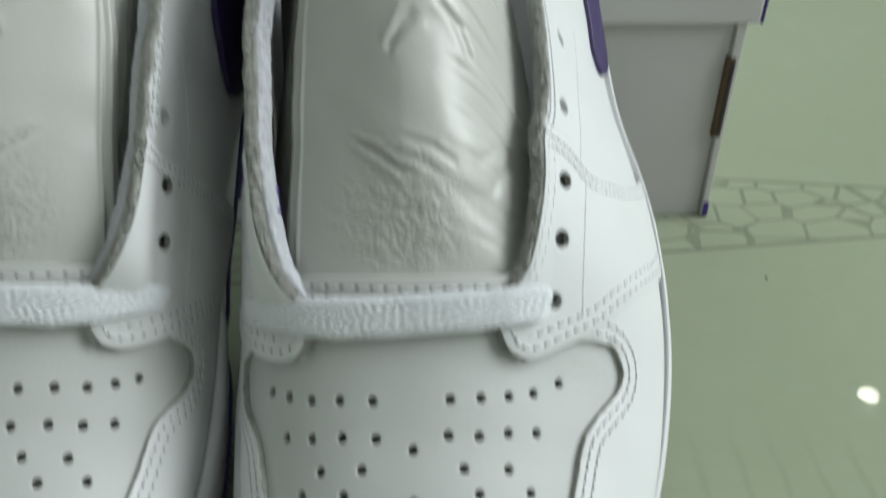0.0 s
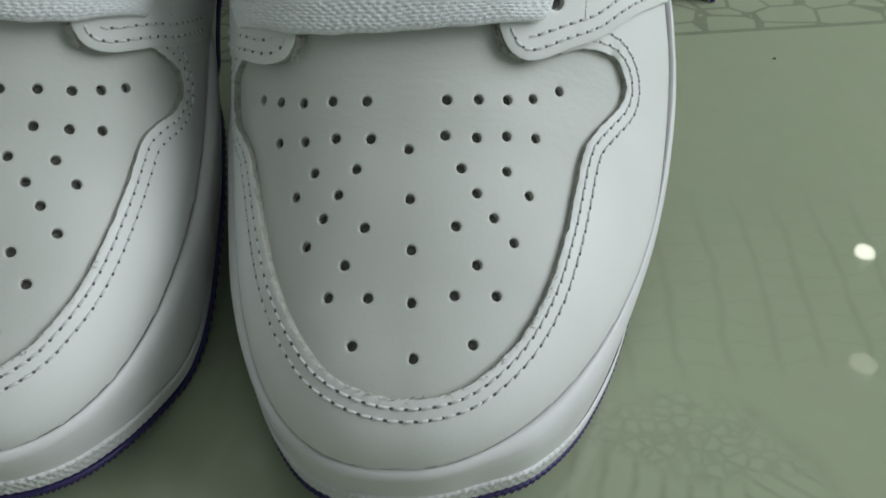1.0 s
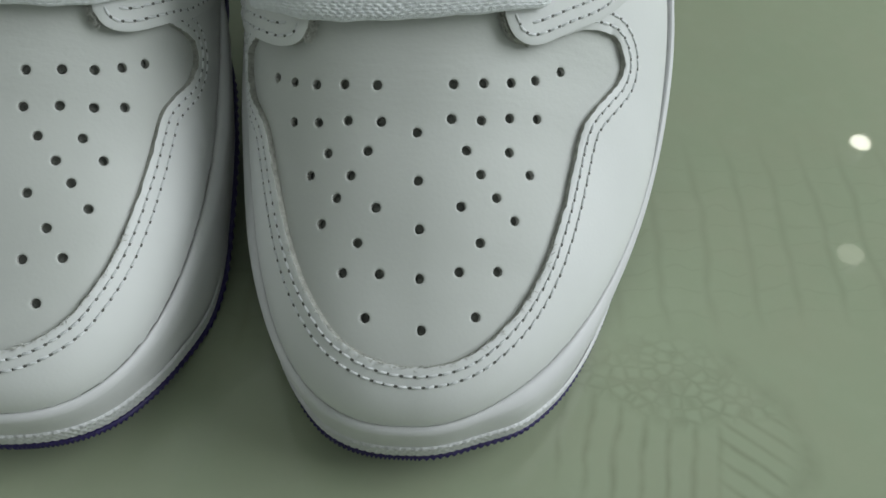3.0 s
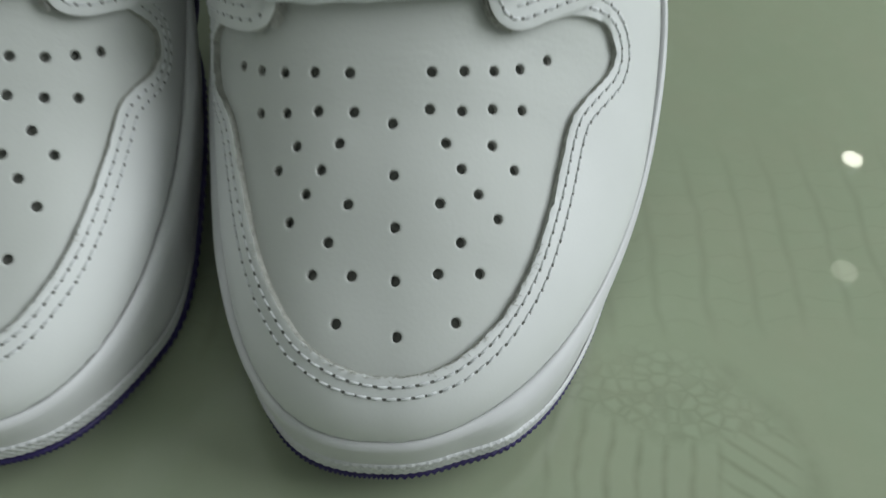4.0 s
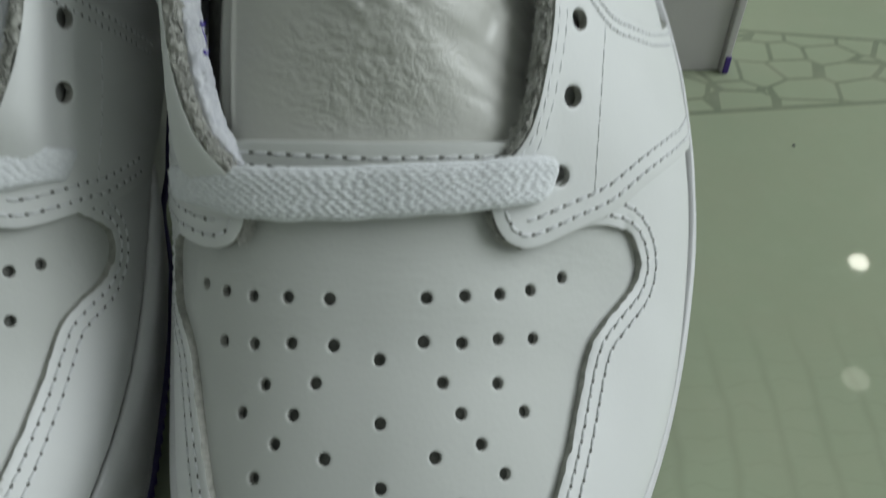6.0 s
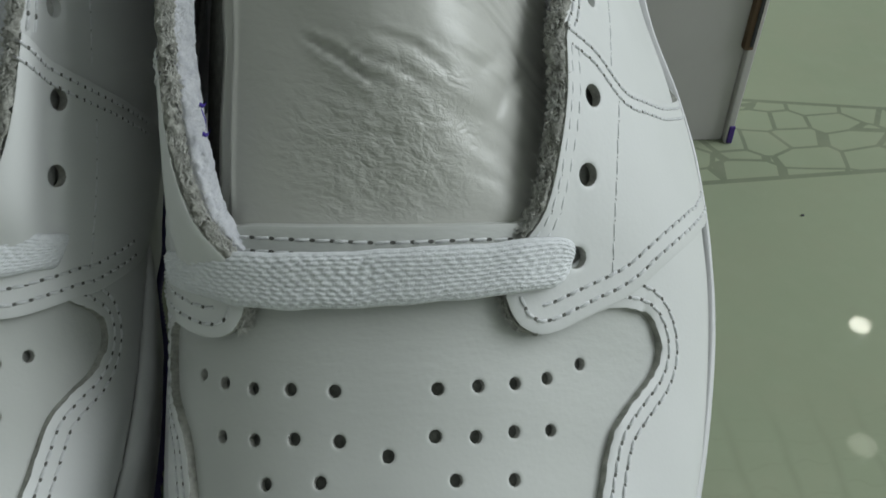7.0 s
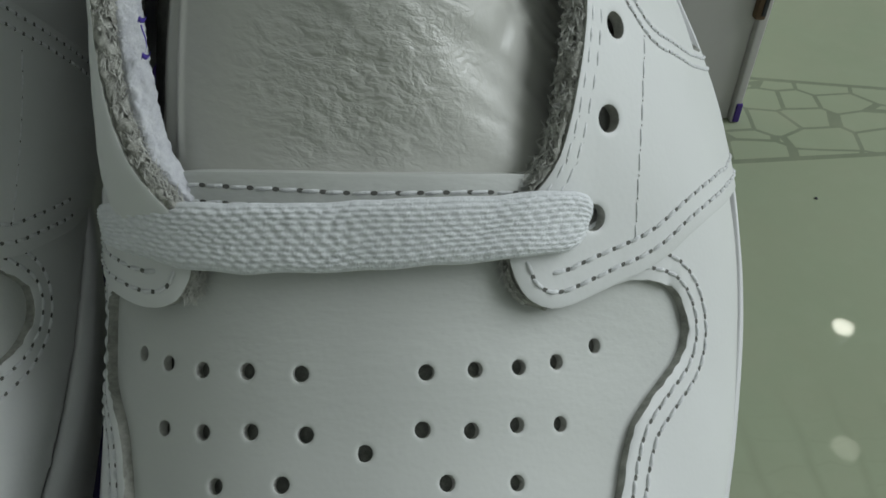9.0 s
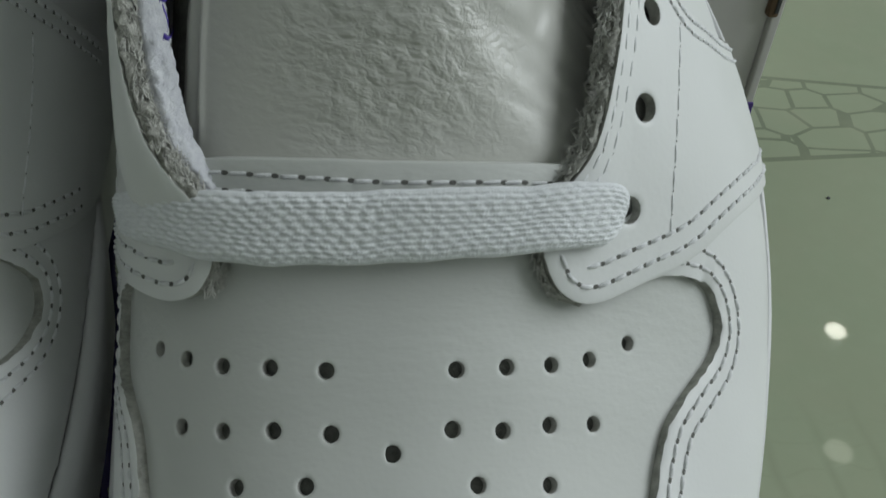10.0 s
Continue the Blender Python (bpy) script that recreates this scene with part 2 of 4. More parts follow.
    colour = n.mix(faint, colour, (0.12, 0.15, 0.095))
    glaze = n.math("MULTIPLY", n.math("MULTIPLY", n.math("SUBTRACT", 1.0, crack), patch), 0.10)
    colour = n.mix(glaze, colour, (0.46, 0.50, 0.38))
    pale = n.math("MULTIPLY", n.ramp(n.noise(90, 3, 0.6), [(0.50, (0, 0, 0)), (0.70, (1, 1, 1))]), 0.10)
    colour = n.mix(pale, colour, (0.42, 0.45, 0.34))
    blot = n.math("MULTIPLY", n.ramp(n.noise(34, 5, 0.68), [(0.40, (0, 0, 0)), (0.66, (1, 1, 1))]), 0.30)
    colour = n.mix(blot, colour, (0.365, 0.375, 0.268))
    n.colour(colour)
    n.roughness(n.math("MULTIPLY_ADD", n.noise(30, 3), 0.03, 0.008))
    n.bsdf.inputs["Specular IOR Level"].default_value = 0.5
    return n.mat


FLOOR = glossy_floor()


def glow(name, strength):
    n = Nodes(name, (1, 1, 1), 0.5)
    n.bsdf.inputs["Emission Color"].default_value = (1.0, 0.99, 0.86, 1)
    n.bsdf.inputs["Emission Strength"].default_value = strength
    return n.mat


GLOW, DIM_GLOW = glow("lamp_glow", 13.0), glow("dim_lamp_glow", 1.9)
METAL = Nodes("white_lamp_metal", (0.7, 0.7, 0.68), 0.4).mat


# ---- mesh helpers ----
def mesh_object(name, verts, faces, mats, parent=None, label="", smooth=True, picks=None, flat=()):
    me = bpy.data.meshes.new(name)
    base = parent_base(parent)
    me.from_pydata([(v[0] - base[0], v[1] - base[1], v[2] - base[2]) for v in verts], [], faces)
    for m in mats if isinstance(mats, (list, tuple)) else [mats]:
        me.materials.append(m)
    if smooth:
        me.polygons.foreach_set("use_smooth", [i not in flat for i in range(len(faces))])
    if picks:
        me.polygons.foreach_set("material_index", picks)
    me.update()
    ob = new(name, me)
    ob.parent = parent
    return tagged(ob, label=label) if label else ob


def parent_base(parent):
    base = Vector((0, 0, 0))
    while parent is not None:
        base += parent.location
        parent = parent.parent
    return base


def part(name, bm, material, parent, label=""):
    """Links a bmesh as one mesh object under a thing or a part."""
    base = parent_base(parent)
    me = bpy.data.meshes.new(name)
    bmesh.ops.translate(bm, verts=bm.verts, vec=-base)
    bm.to_mesh(me)
    bm.free()
    me.materials.append(material)
    ob = new(name, me)
    ob.parent = parent
    return tagged(ob, label=label) if label else ob


def block(x0, x1, y0, y1, z0, z1, bevel=0.0):
    bm = bmesh.new()
    bmesh.ops.create_cube(bm, size=1.0)
    for v in bm.verts:
        v.co = ((x0 + x1) / 2 + v.co.x * (x1 - x0), (y0 + y1) / 2 + v.co.y * (y1 - y0), (z0 + z1) / 2 + v.co.z * (z1 - z0))
    if bevel:
        bmesh.ops.bevel(bm, geom=bm.edges[:], offset=bevel, segments=2, affect="EDGES", profile=0.6)
    return bm


# ---- the room ----
def structure(name, bm, material, label, category):
    ob = part(name, bm, material, None)
    return tagged(ob, label, category, kind="structure")


RX0, RX1, RY0, RY1, RZ = -1.8, 1.8, -1.5, 2.7, 2.4
structure("floor", block(RX0 - 0.1, RX1 + 0.1, RY0 - 0.1, RY1 + 0.1, -0.05, 0.0), FLOOR,
          "glossy sage-green slab floor with a printed band of pebble cells", "floor")
structure("ceiling", block(RX0 - 0.1, RX1 + 0.1, RY0 - 0.1, RY1 + 0.1, RZ, RZ + 0.1), CEILING,
          "plain pale painted ceiling over the floor", "ceiling")
structure("wall_west", block(RX0 - 0.1, RX0, RY0 - 0.1, RY1 + 0.1, 0.0, RZ), PLASTER, "plain pale grey painted wall of the room", "wall")
structure("wall_south", block(RX0, RX1, RY0 - 0.1, RY0, 0.0, RZ), PLASTER, "plain pale grey painted wall of the room", "wall")


def wall_with_opening(name, along, at0, at1, lo, hi, o0, o1, z0, z1, label):
    """A wall with one window opening. along: the axis that it runs along."""
    bm = bmesh.new()
    for a0, a1, b0, b1 in ((lo, o0, 0.0, RZ), (o1, hi, 0.0, RZ), (o0, o1, 0.0, z0), (o0, o1, z1, RZ)):
        q = block(a0, a1, at0, at1, b0, b1) if along == "x" else block(at0, at1, a0, a1, b0, b1)
        me = bpy.data.meshes.new("piece")
        q.to_mesh(me)
        q.free()
        bm.from_mesh(me)
        bpy.data.meshes.remove(me)
    return structure(name, bm, PLASTER, label, "wall")


wall_with_opening("wall_east", "y", RX1, RX1 + 0.1, RY0 - 0.1, RY1 + 0.1, -0.75, 0.95, 0.65, 1.85, "pale grey painted wall with a window opening")
wall_with_opening("wall_north", "x", RY1, RY1 + 0.1, RX0, RX1, -1.0, 0.4, 1.0, 2.0, "pale grey painted wall with a window opening")


# ---- the shoe's skin ----
# A point of the skin is given by chart coordinates in millimetres: X across (from the crest to the sole's edge is 75),
# Y along (the toe's fan counts on from the ball to the tip).
def interp(pts, y):
    """Monotone cubic through (y, value) pairs."""
    n = len(pts)
    if y <= pts[0][0]:
        return pts[0][1]
    if y >= pts[-1][0]:
        return pts[-1][1]
    i = max(j for j in range(n - 1) if pts[j][0] <= y)
    d = {j: (pts[j + 1][1] - pts[j][1]) / (pts[j + 1][0] - pts[j][0]) for j in range(max(i - 1, 0), min(i + 2, n - 1))}

    def slope(j):
        if j == 0 or j == n - 1:
            return d[0] if j == 0 else d[n - 2]
        return 0.0 if d[j - 1] * d[j] <= 0 else 2 * d[j - 1] * d[j] / (d[j - 1] + d[j])

    h = pts[i + 1][0] - pts[i][0]
    s = (y - pts[i][0]) / h
    return (pts[i][1] * (1 + 2 * s) * (1 - s) ** 2 + h * slope(i) * s * (1 - s) ** 2
            + pts[i + 1][1] * s * s * (3 - 2 * s) + h * slope(i + 1) * s * s * (s - 1))


YC,YTOE,YH,YHEEL=0.145,0.0475,0.285,0.325
TOP=[(.046,.0535),(.062,.0535),(.072,.0545),(.081,.057),(.091,.060),(.1,.0633),(.108,.0680),(.116,.0735),(.125,.083),(.136,.097),(.15,.112),(.163,.124),(.176,.136),(.2,.152),(.23,.172),(.26,.198),(.30,.232),(.33,.245)]
WR=[(.145,.0638),(.155,.0642),(.165,.0643),(.18,.0634),(.2,.0608),(.22,.057),(.25,.051),(.285,.045)]
WL=[(.145,.0389),(.155,.0393),(.165,.0393),(.175,.0382),(.185,.0375),(.2,.0385),(.22,.0395),(.25,.038),(.285,.037)]
EDGE=[(.046,.0262),(.06,.0264),(.075,.0271),(.09,.0291),(.105,.0331),(.12,.0389),(.135,.0473),(.15,.0558),(.165,.0615),(.18,.0660),(.2,.0715),(.2475,.1165),(.30,.153),(.33,.163)]   # height of the line where the upper meets the sole
SX=0.075   # chart x per unit
# how the last leans on the floor
LEAN = Matrix(((0.9971, 0.0324, -0.0273, -0.0017), (-0.0799, 1.0640, -0.2265, 0.0152), (0.0467, 0.0731, 1.0006, -0.0006)))


def smooth(v):
    v = min(max(v, 0.0), 1.0)
    return v * v * (3 - 2 * v)


def skin(X, Y):
    """The place of a chart point, both in metres."""
    cx=X/SX
    right=cx>=0
    k=1.76 if right else 2.9
    W=WR if right else WL
    ax=abs(cx)
    if Y<YC: cz=(YC-Y)/(YC-YTOE); L=YC-YTOE; sg=-1; y0=YC; w=W[0][1]
    elif Y>YH: cz=(Y-YH)/(YHEEL-YH); L=YHEEL-YH; sg=1; y0=YH; w=W[-1][1]; k=2.2
    else: cz=0
    if cz>0:
        r=(ax**k+cz**k)**(1/k)
        rho=math.sin(min(r,1.0)*math.pi/2) if r<=1 else 1+(r-1)*0.0
        s=rho/max(r,1e-9)
        gx=ax*s; gy=cz*s
        x=w*gx; y=y0+sg*gy*L
    else:
        rho=math.sin(min(ax,1.0)*math.pi/2); gx=rho; y=Y; x=interp(W,Y)*gx
    a=(gx/max(rho,1e-9))**2
    s=min(max((y-.108)/.042,0),1); s=s*s*(3-2*s)
    p=2.5+((-1.35+.5*s) if right else 1.05+1.2*s)*a
    u=min(max((y-.135)/.045,0),1)
    q=.5+((.3*s+0.40*u*u*(3-2*u))*a if right else .26*s*a)
    g=max(0.0,1-rho**p)**q
    yt=y
    zm=interp(EDGE,y)
    z=zm+(interp(TOP,yt)-zm)*g
    v = LEAN @ Vector((x if right else -x, y, z, 1.0))
    v.z += 0.0013 * (1 - 2.2 * smooth(ax / 0.5)) * smooth((Y - 0.085) / 0.025)
    return v


def skin_normal(X, Y, e=2e-4):
    n = (skin(X + e, Y) - skin(X - e, Y)).cross(skin(X, Y + e) - skin(X, Y - e))
    return n.normalized()


def metric(X, Y, e=2e-4):
    """How far the skin goes per chart step, across and along."""
    return (skin(X + e, Y) - skin(X - e, Y)) / (2 * e), (skin(X, Y + e) - skin(X, Y - e)) / (2 * e)


def chart_step(X, Y, way):
    """The chart step that moves along the skin by the vector way."""
    a, b = metric(X, Y)
    aa, ab, bb = a.dot(a), a.dot(b), b.dot(b)
    wa, wb = way.dot(a), way.dot(b)
    det = aa * bb - ab * ab
    return (wa * bb - wb * ab) / det, (wb * aa - wa * ab) / det


def curve(points, step=0.8, closed=False):
    """A smooth line (Catmull-Rom) through chart points in mm, at even steps; gives metres."""
    p = [Vector((x, y)) for x, y in points]
    n = len(p)
    out = []
    for i in range(n if closed else n - 1):
        if closed:
            a, b, c, d = p[i - 1], p[i], p[(i + 1) % n], p[(i + 2) % n]
        else:
            a, b, c, d = p[max(i - 1, 0)], p[i], p[i + 1], p[min(i + 2, n - 1)]
        m = max(2, int((c - b).length / step))
        for j in range(m):
            s = j / m
            q = 0.5 * ((2 * b) + (c - a) * s + (2 * a - 5 * b + 4 * c - d) * s * s + (3 * b - a - 3 * c + d) * s ** 3)
            out.append((q.x / 1000, q.y / 1000))
    if not closed:
        out.append((p[-1].x / 1000, p[-1].y / 1000))
    return out


def inside(poly, x, y):
    hit = False
    x1, y1 = poly[-1]
    for x2, y2 in poly:
        if (y1 > y) != (y2 > y) and x < (x2 - x1) * (y - y1) / (y2 - y1) + x1:
            hit = not hit
        x1, y1 = x2, y2
    return hit


def far_from(poly, x, y, d):
    for px, py in poly:
        if abs(px - x) < d and abs(py - y) < d and (px - x) ** 2 + (py - y) ** 2 < d * d:
            return False
    return True


def hole_ring(X, Y, r, n=14, squash=1.0):
    """A round hole of radius r metres on the skin, as a chart loop."""
    nrm = skin_normal(X, Y)
    u = Vector((1, 0, 0)) - nrm * nrm.x
    u.normalize()
    v = nrm.cross(u)
    ring = []
    for i in range(n):
        t = 2 * math.pi * i / n
        dx, dy = chart_step(X, Y, u * (r * math.cos(t)) + v * (r * squash * math.sin(t)))
        ring.append((X + dx, Y + dy))
    return ring


def panel(name, outline, holes, top, bottom, material, parent, grid=1.5, label="", lift=None, round_edge=0.0003, rag=0.0, edge=None):
    """A sheet of leather on the skin inside a chart outline (metres), with holes, between two lifts above the skin.
    lift: a further height by chart place."""
    pts = [Vector(p) for p in outline]
    loops = [list(range(len(pts)))]
    for ring in holes:
        loops.append(list(range(len(pts), len(pts) + len(ring))))
        pts += [Vector(p) for p in ring]
    n_rim = len(pts)
    # a row of points just inside the rim carries the rounded edge
    rims = [outline] + list(holes)
    for k, loop in enumerate(rims):
        m = len(loop)
        area = sum(loop[i - 1][0] * loop[i][1] - loop[i][0] * loop[i - 1][1] for i in range(m))
        side = (1 if area > 0 else -1) * (1 if k == 0 else -1)
        for i in range(m):
            X, Y = loop[i]
            dx, dy = loop[(i + 1) % m][0] - loop[i - 1][0], loop[(i + 1) % m][1] - loop[i - 1][1]
            w = Vector((-dy, dx)) * side
            if w.length < 1e-9:
                continue
            a, b = metric(X, Y)
            w.normalize()
            w *= round_edge / max((a * w.x + b * w.y).length, 1e-4)
            if k:
                pts.append(Vector((X + w.x * 2.6, Y + w.y * 2.6)))
            q = (X + w.x, Y + w.y)
            if inside(outline, *q) and all(not inside(h, *q) for h in holes[:] if abs(h[0][0] - q[0]) < 0.01 and abs(h[0][1] - q[1]) < 0.01):
                pts.append(Vector(q))
    xs, ys = [p[0] for p in outline], [p[1] for p in outline]
    g = grid / 1000
    rows = int((max(ys) - min(ys)) / g) + 1
    cols = int((max(xs) - min(xs)) / g) + 1
    rim_now = [tuple(p) for p in pts]
    cells = {}
    for p in rim_now:
        cells.setdefault((int(p[0] // g), int(p[1] // g)), []).append(p)
    for i in range(rows):
        for j in range(cols):
            x, y = min(xs) + (j + 0.5 * (i % 2)) * g, min(ys) + i * g
            if not inside(outline, x, y):
                continue
            ci, cj = int(x // g), int(y // g)
            near = [p for a in (-1, 0, 1) for b in (-1, 0, 1) for p in cells.get((ci + a, cj + b), ())]
            if far_from(near, x, y, g * 0.55) and not any(abs(h[0][0] - x) < 0.01 and abs(h[0][1] - y) < 0.01 and inside(h, x, y) for h in holes):
                pts.append(Vector((x, y)))
    edges = [(loop[i - 1], loop[i]) for loop in loops for i in range(len(loop))]
    co, _, tris, where, _, _ = geometry_tools.delaunay_2d_cdt(pts, edges, [], 0, 1e-7)
    rim_of = {}
    for k, orig in enumerate(where):
        for o in orig:
            if o < n_rim:
                rim_of[o] = k
    on_rim = set(rim_of.values())
    verts, faces = [], []
    for k, p in enumerate(co):
        X, Y = p.x, p.y
        extra = lift(X, Y) if lift else 0.0
        h = top + extra - (round_edge * 0.45 if k in on_rim else 0.0)
        nrm = skin_normal(X, Y)
        v = skin(X, Y) + nrm * h
        if rag and k in on_rim:
            v += Vector((noise.noise(v * 900), noise.noise(v * 900 + Vector((9, 0, 0))), 0)) * rag
        verts.append(v)
    for tri in tris:
        cxy = sum((co[i] for i in tri), Vector((0, 0))) / 3
        if not inside(outline, cxy.x, cxy.y) or any(abs(h[0][0] - cxy.x) < 0.01 and abs(h[0][1] - cxy.y) < 0.01 and inside(h, cxy.x, cxy.y) for h in holes):
            continue
        a, b, c = tri
        up = (verts[b] - verts[a]).cross(verts[c] - verts[a]).dot(skin_normal(cxy.x, cxy.y))
        faces.append((a, b, c) if up > 0 else (a, c, b))
    n_top = len(faces)
    sharp = set()
    for loop in loops:
        ring = [rim_of[i] for i in loop if i in rim_of]
        ring = [k for i, k in enumerate(ring) if k != ring[i - 1]]
        start = len(verts)
        for k in ring:
            p = co[k]
            low = skin(p.x, p.y) + skin_normal(p.x, p.y) * bottom
            if lift:
                low += skin_normal(p.x, p.y) * lift(p.x, p.y)
            verts.append(low)
        m = len(ring)
        for i in range(m):
            j = (i + 1) % m
            sharp.add((min(ring[i], ring[j]), max(ring[i], ring[j])))
            faces.append((ring[i], start + i, start + j, ring[j]))
    mats = [material, edge] if edge else [material]
    ob = mesh_object(name, verts, faces, mats, parent, label, picks=[0 if i < n_top or not edge else 1 for i in range(len(faces))])
    me = ob.data
    me.edges.foreach_set("use_edge_sharp", [(min(e.vertices), max(e.vertices)) in sharp for e in me.edges])
    bm = bmesh.new()
    bm.from_mesh(me)
    bmesh.ops.recalc_face_normals(bm, faces=bm.faces[:])
    bm.faces.ensure_lookup_table()
    bm.faces[0].normal_update()
    mid = sum((v.co for v in bm.faces[0].verts), Vector((0, 0, 0))) / 3 + parent_base(parent)
    if bm.faces[0].normal.dot((verts[faces[0][1]] - verts[faces[0][0]]).cross(verts[faces[0][2]] - verts[faces[0][0]])) < 0:
        bmesh.ops.reverse_faces(bm, faces=bm.faces[:])
    bm.to_mesh(me)
    bm.free()
    return ob


def on_skin(path, height, lift=None):
    return [skin(X, Y) + skin_normal(X, Y) * (height + (lift(X, Y) if lift else 0.0)) for X, Y in path]


def shifted(path, d):
    """A chart line moved sideways over the skin by d metres, to the left of its way."""
    out = []
    n = len(path)
    for i, (X, Y) in enumerate(path):
        a, b = path[max(i - 1, 0)], path[min(i + 1, n - 1)]
        way = skin(*b) - skin(*a)
        side = skin_normal(X, Y).cross(way)
        if side.length < 1e-9:
            continue
        dx, dy = chart_step(X, Y, side.normalized() * d)
        out.append((X + dx, Y + dy))
    return out


def stitches(name, path, height, parent, pitch=0.0027, r=0.00027, thread=None, hole=0.00036, lift=None):
    """A row of machine stitches on the skin: short threads, with flat dark discs painting the shade in the needle
    holes.
    """
    pts = on_skin(path, height, lift)
    nrm = [skin_normal(X, Y) for X, Y in path]
    run = [0.0]
    for a, b in zip(pts, pts[1:]):
        run.append(run[-1] + (b - a).length)
    count = max(1, int(run[-1] / pitch))

    def at(s):
        s = min(max(s, 0.0), run[-1] - 1e-9)
        i = max(k for k in range(len(run) - 1) if run[k] <= s)
        f = (s - run[i]) / max(run[i + 1] - run[i], 1e-9)
        return pts[i].lerp(pts[i + 1], f), nrm[i].lerp(nrm[i + 1], f).normalized(), (pts[i + 1] - pts[i]).normalized()

    verts, faces, picks = [], [], []
    for k in range(count):
        s0 = (k + 0.5) * pitch
        wob = random.uniform(-0.08, 0.08) * pitch
        start = len(verts)
        rings = ((-0.42, -0.9, 0.6), (-0.30, 0.0, 1.05), (0.0, 0.35, 1.2), (0.30, 0.0, 1.05), (0.42, -0.9, 0.6))
        for u, up, fat in rings:
            c, n, w = at(s0 + u * pitch + wob)
            side = n.cross(w).normalized()
            skew = side * (u * 0.00022)
            for m in range(6):
                t = math.pi * m / 3
                verts.append(c + skew + n * (up * r) + (side * math.cos(t) + n * math.sin(t)) * (r * fat))
        for q in range(4):
            for m in range(6):
                faces.append((start + q * 6 + m, start + q * 6 + (m + 1) % 6, start + q * 6 + 6 + (m + 1) % 6, start + q * 6 + 6 + m))
                picks.append(0)
        # flat disc on the surface, the needle hole's shade as colour, no real pit
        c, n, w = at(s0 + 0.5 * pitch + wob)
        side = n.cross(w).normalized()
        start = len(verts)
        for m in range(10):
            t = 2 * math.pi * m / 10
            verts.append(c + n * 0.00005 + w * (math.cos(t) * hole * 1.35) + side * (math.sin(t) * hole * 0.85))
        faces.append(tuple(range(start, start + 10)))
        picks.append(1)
    ob = mesh_object(name, verts, faces, [thread or THREAD, HOLE_SHADE], parent, picks=picks)
    return tagged(ob, kind="stuff")


def ribbon_edge(name, path, up, down, inward, material, parent, rough=0.0006, n_side=13, label="", lift=None, square=0.6, thin=0.0):
    """A raw, fluffy edge that stands out from under a panel's rim along a chart line."""
    verts, faces = [], []
    m = len(path)
    for i, (X, Y) in enumerate(path):
        a, b = path[max(i - 1, 0)], path[min(i + 1, m - 1)]
        way = (skin(*b) - skin(*a)).normalized()
        n = skin_normal(X, Y)
        side = n.cross(way).normalized()
        wide = inward * (1 - thin * smooth((Y - 0.140) / 0.010))
        for j in range(n_side):
            t = math.pi * j / (n_side - 1)
            mid, half = (up + down) / 2, (up - down) / 2
            v = skin(X, Y) + n * (mid + half * math.cos(t) + (lift(X, Y) if lift else 0.0)) + side * (wide * math.sin(t) ** square)
            k = v * 1400
            v += (side * noise.noise(k) + n * noise.noise(k + Vector((7, 3, 1)))) * rough * (0.4 + math.sin(t))
            v += side * noise.noise(v * 260) * rough * 0.8
            verts.append(v)
    for i in range(m - 1):
        for j in range(n_side - 1):
            p = i * n_side + j
            faces.append((p, p + 1, p + n_side + 1, p + n_side))
    return mesh_object(name, verts, faces, material, parent, label)


# ---- one sneaker, the other is its mirror copy ----
def sole_outline(d, n=260):
    """The sole's outline, d metres outside the line where the upper meets it."""
    pts = []
    for i in range(n):
        t = 2 * math.pi * i / n
        # walk round the chart's edge: toe fan, side, heel fan, side
        q = i / n * 4
        if q < 1:
            a = math.pi * (q - 0.5)
            pts.append(fan(math.sin(a), math.cos(a), -1))
        elif q < 2:
            pts.append(skin(SX * 0.9999, YC + (YH - YC) * (q - 1)))
        elif q < 3:
            a = math.pi * (q - 2.5)
            pts.append(fan(-math.sin(a), math.cos(a), 1))
        else:
            pts.append(skin(-SX * 0.9999, YH - (YH - YC) * (q - 3)))
    out = []
    for i, p in enumerate(pts):
        w = pts[(i + 1) % n] - pts[i - 1]
        o = Vector((w.y, -w.x, 0)).normalized()
        out.append(p + o * d)
    return out


def fan(sx, cz, way):
    """The skin's edge in the toe's (way -1) or heel's (way 1) fan, by a direction."""
    k = (1.76 if sx >= 0 else 2.9) if way < 0 else 2.2
    r = (abs(sx) ** k + abs(cz) ** k) ** (1 / k)
    X, c = sx / r * 0.9999, cz / r * 0.9999
    return skin(X * SX, YC - c * (YC - YTOE)) if way < 0 else skin(X * SX, YH + c * (YHEEL - YH))


def spring(y):
    """Height of the midsole's lower rim: the toe lifts, the ball stands on the ground, the heel rests up on the box."""
    return interp([(0.0540, 0.0150), (0.070, 0.0105), (0.085, 0.0058), (0.098, 0.0033), (0.112, 0.0075), (0.130, 0.018), (0.150, 0.030),
                   (0.200, 0.046), (0.225, 0.069), (0.2475, 0.0992), (0.300, 0.132), (0.335, 0.143)], y)


def loft(name, rings, material, parent, label="", cap_bottom=False, cap_top=False):
    """Joins rings of equal length into one closed skin."""
    n = len(rings[0])
    verts = [v for ring in rings for v in ring]
    faces = []
    for k in range(len(rings) - 1):
        for i in range(n):
            j = (i + 1) % n
            faces.append((k * n + i, k * n + j, k * n + n + j, k * n + n + i))
    if cap_bottom:
        faces.append(tuple(range(n))[::-1])
    if cap_top:
        faces.append(tuple(range((len(rings) - 1) * n, len(rings) * n)))
    return mesh_object(name, verts, faces, material, parent, label)


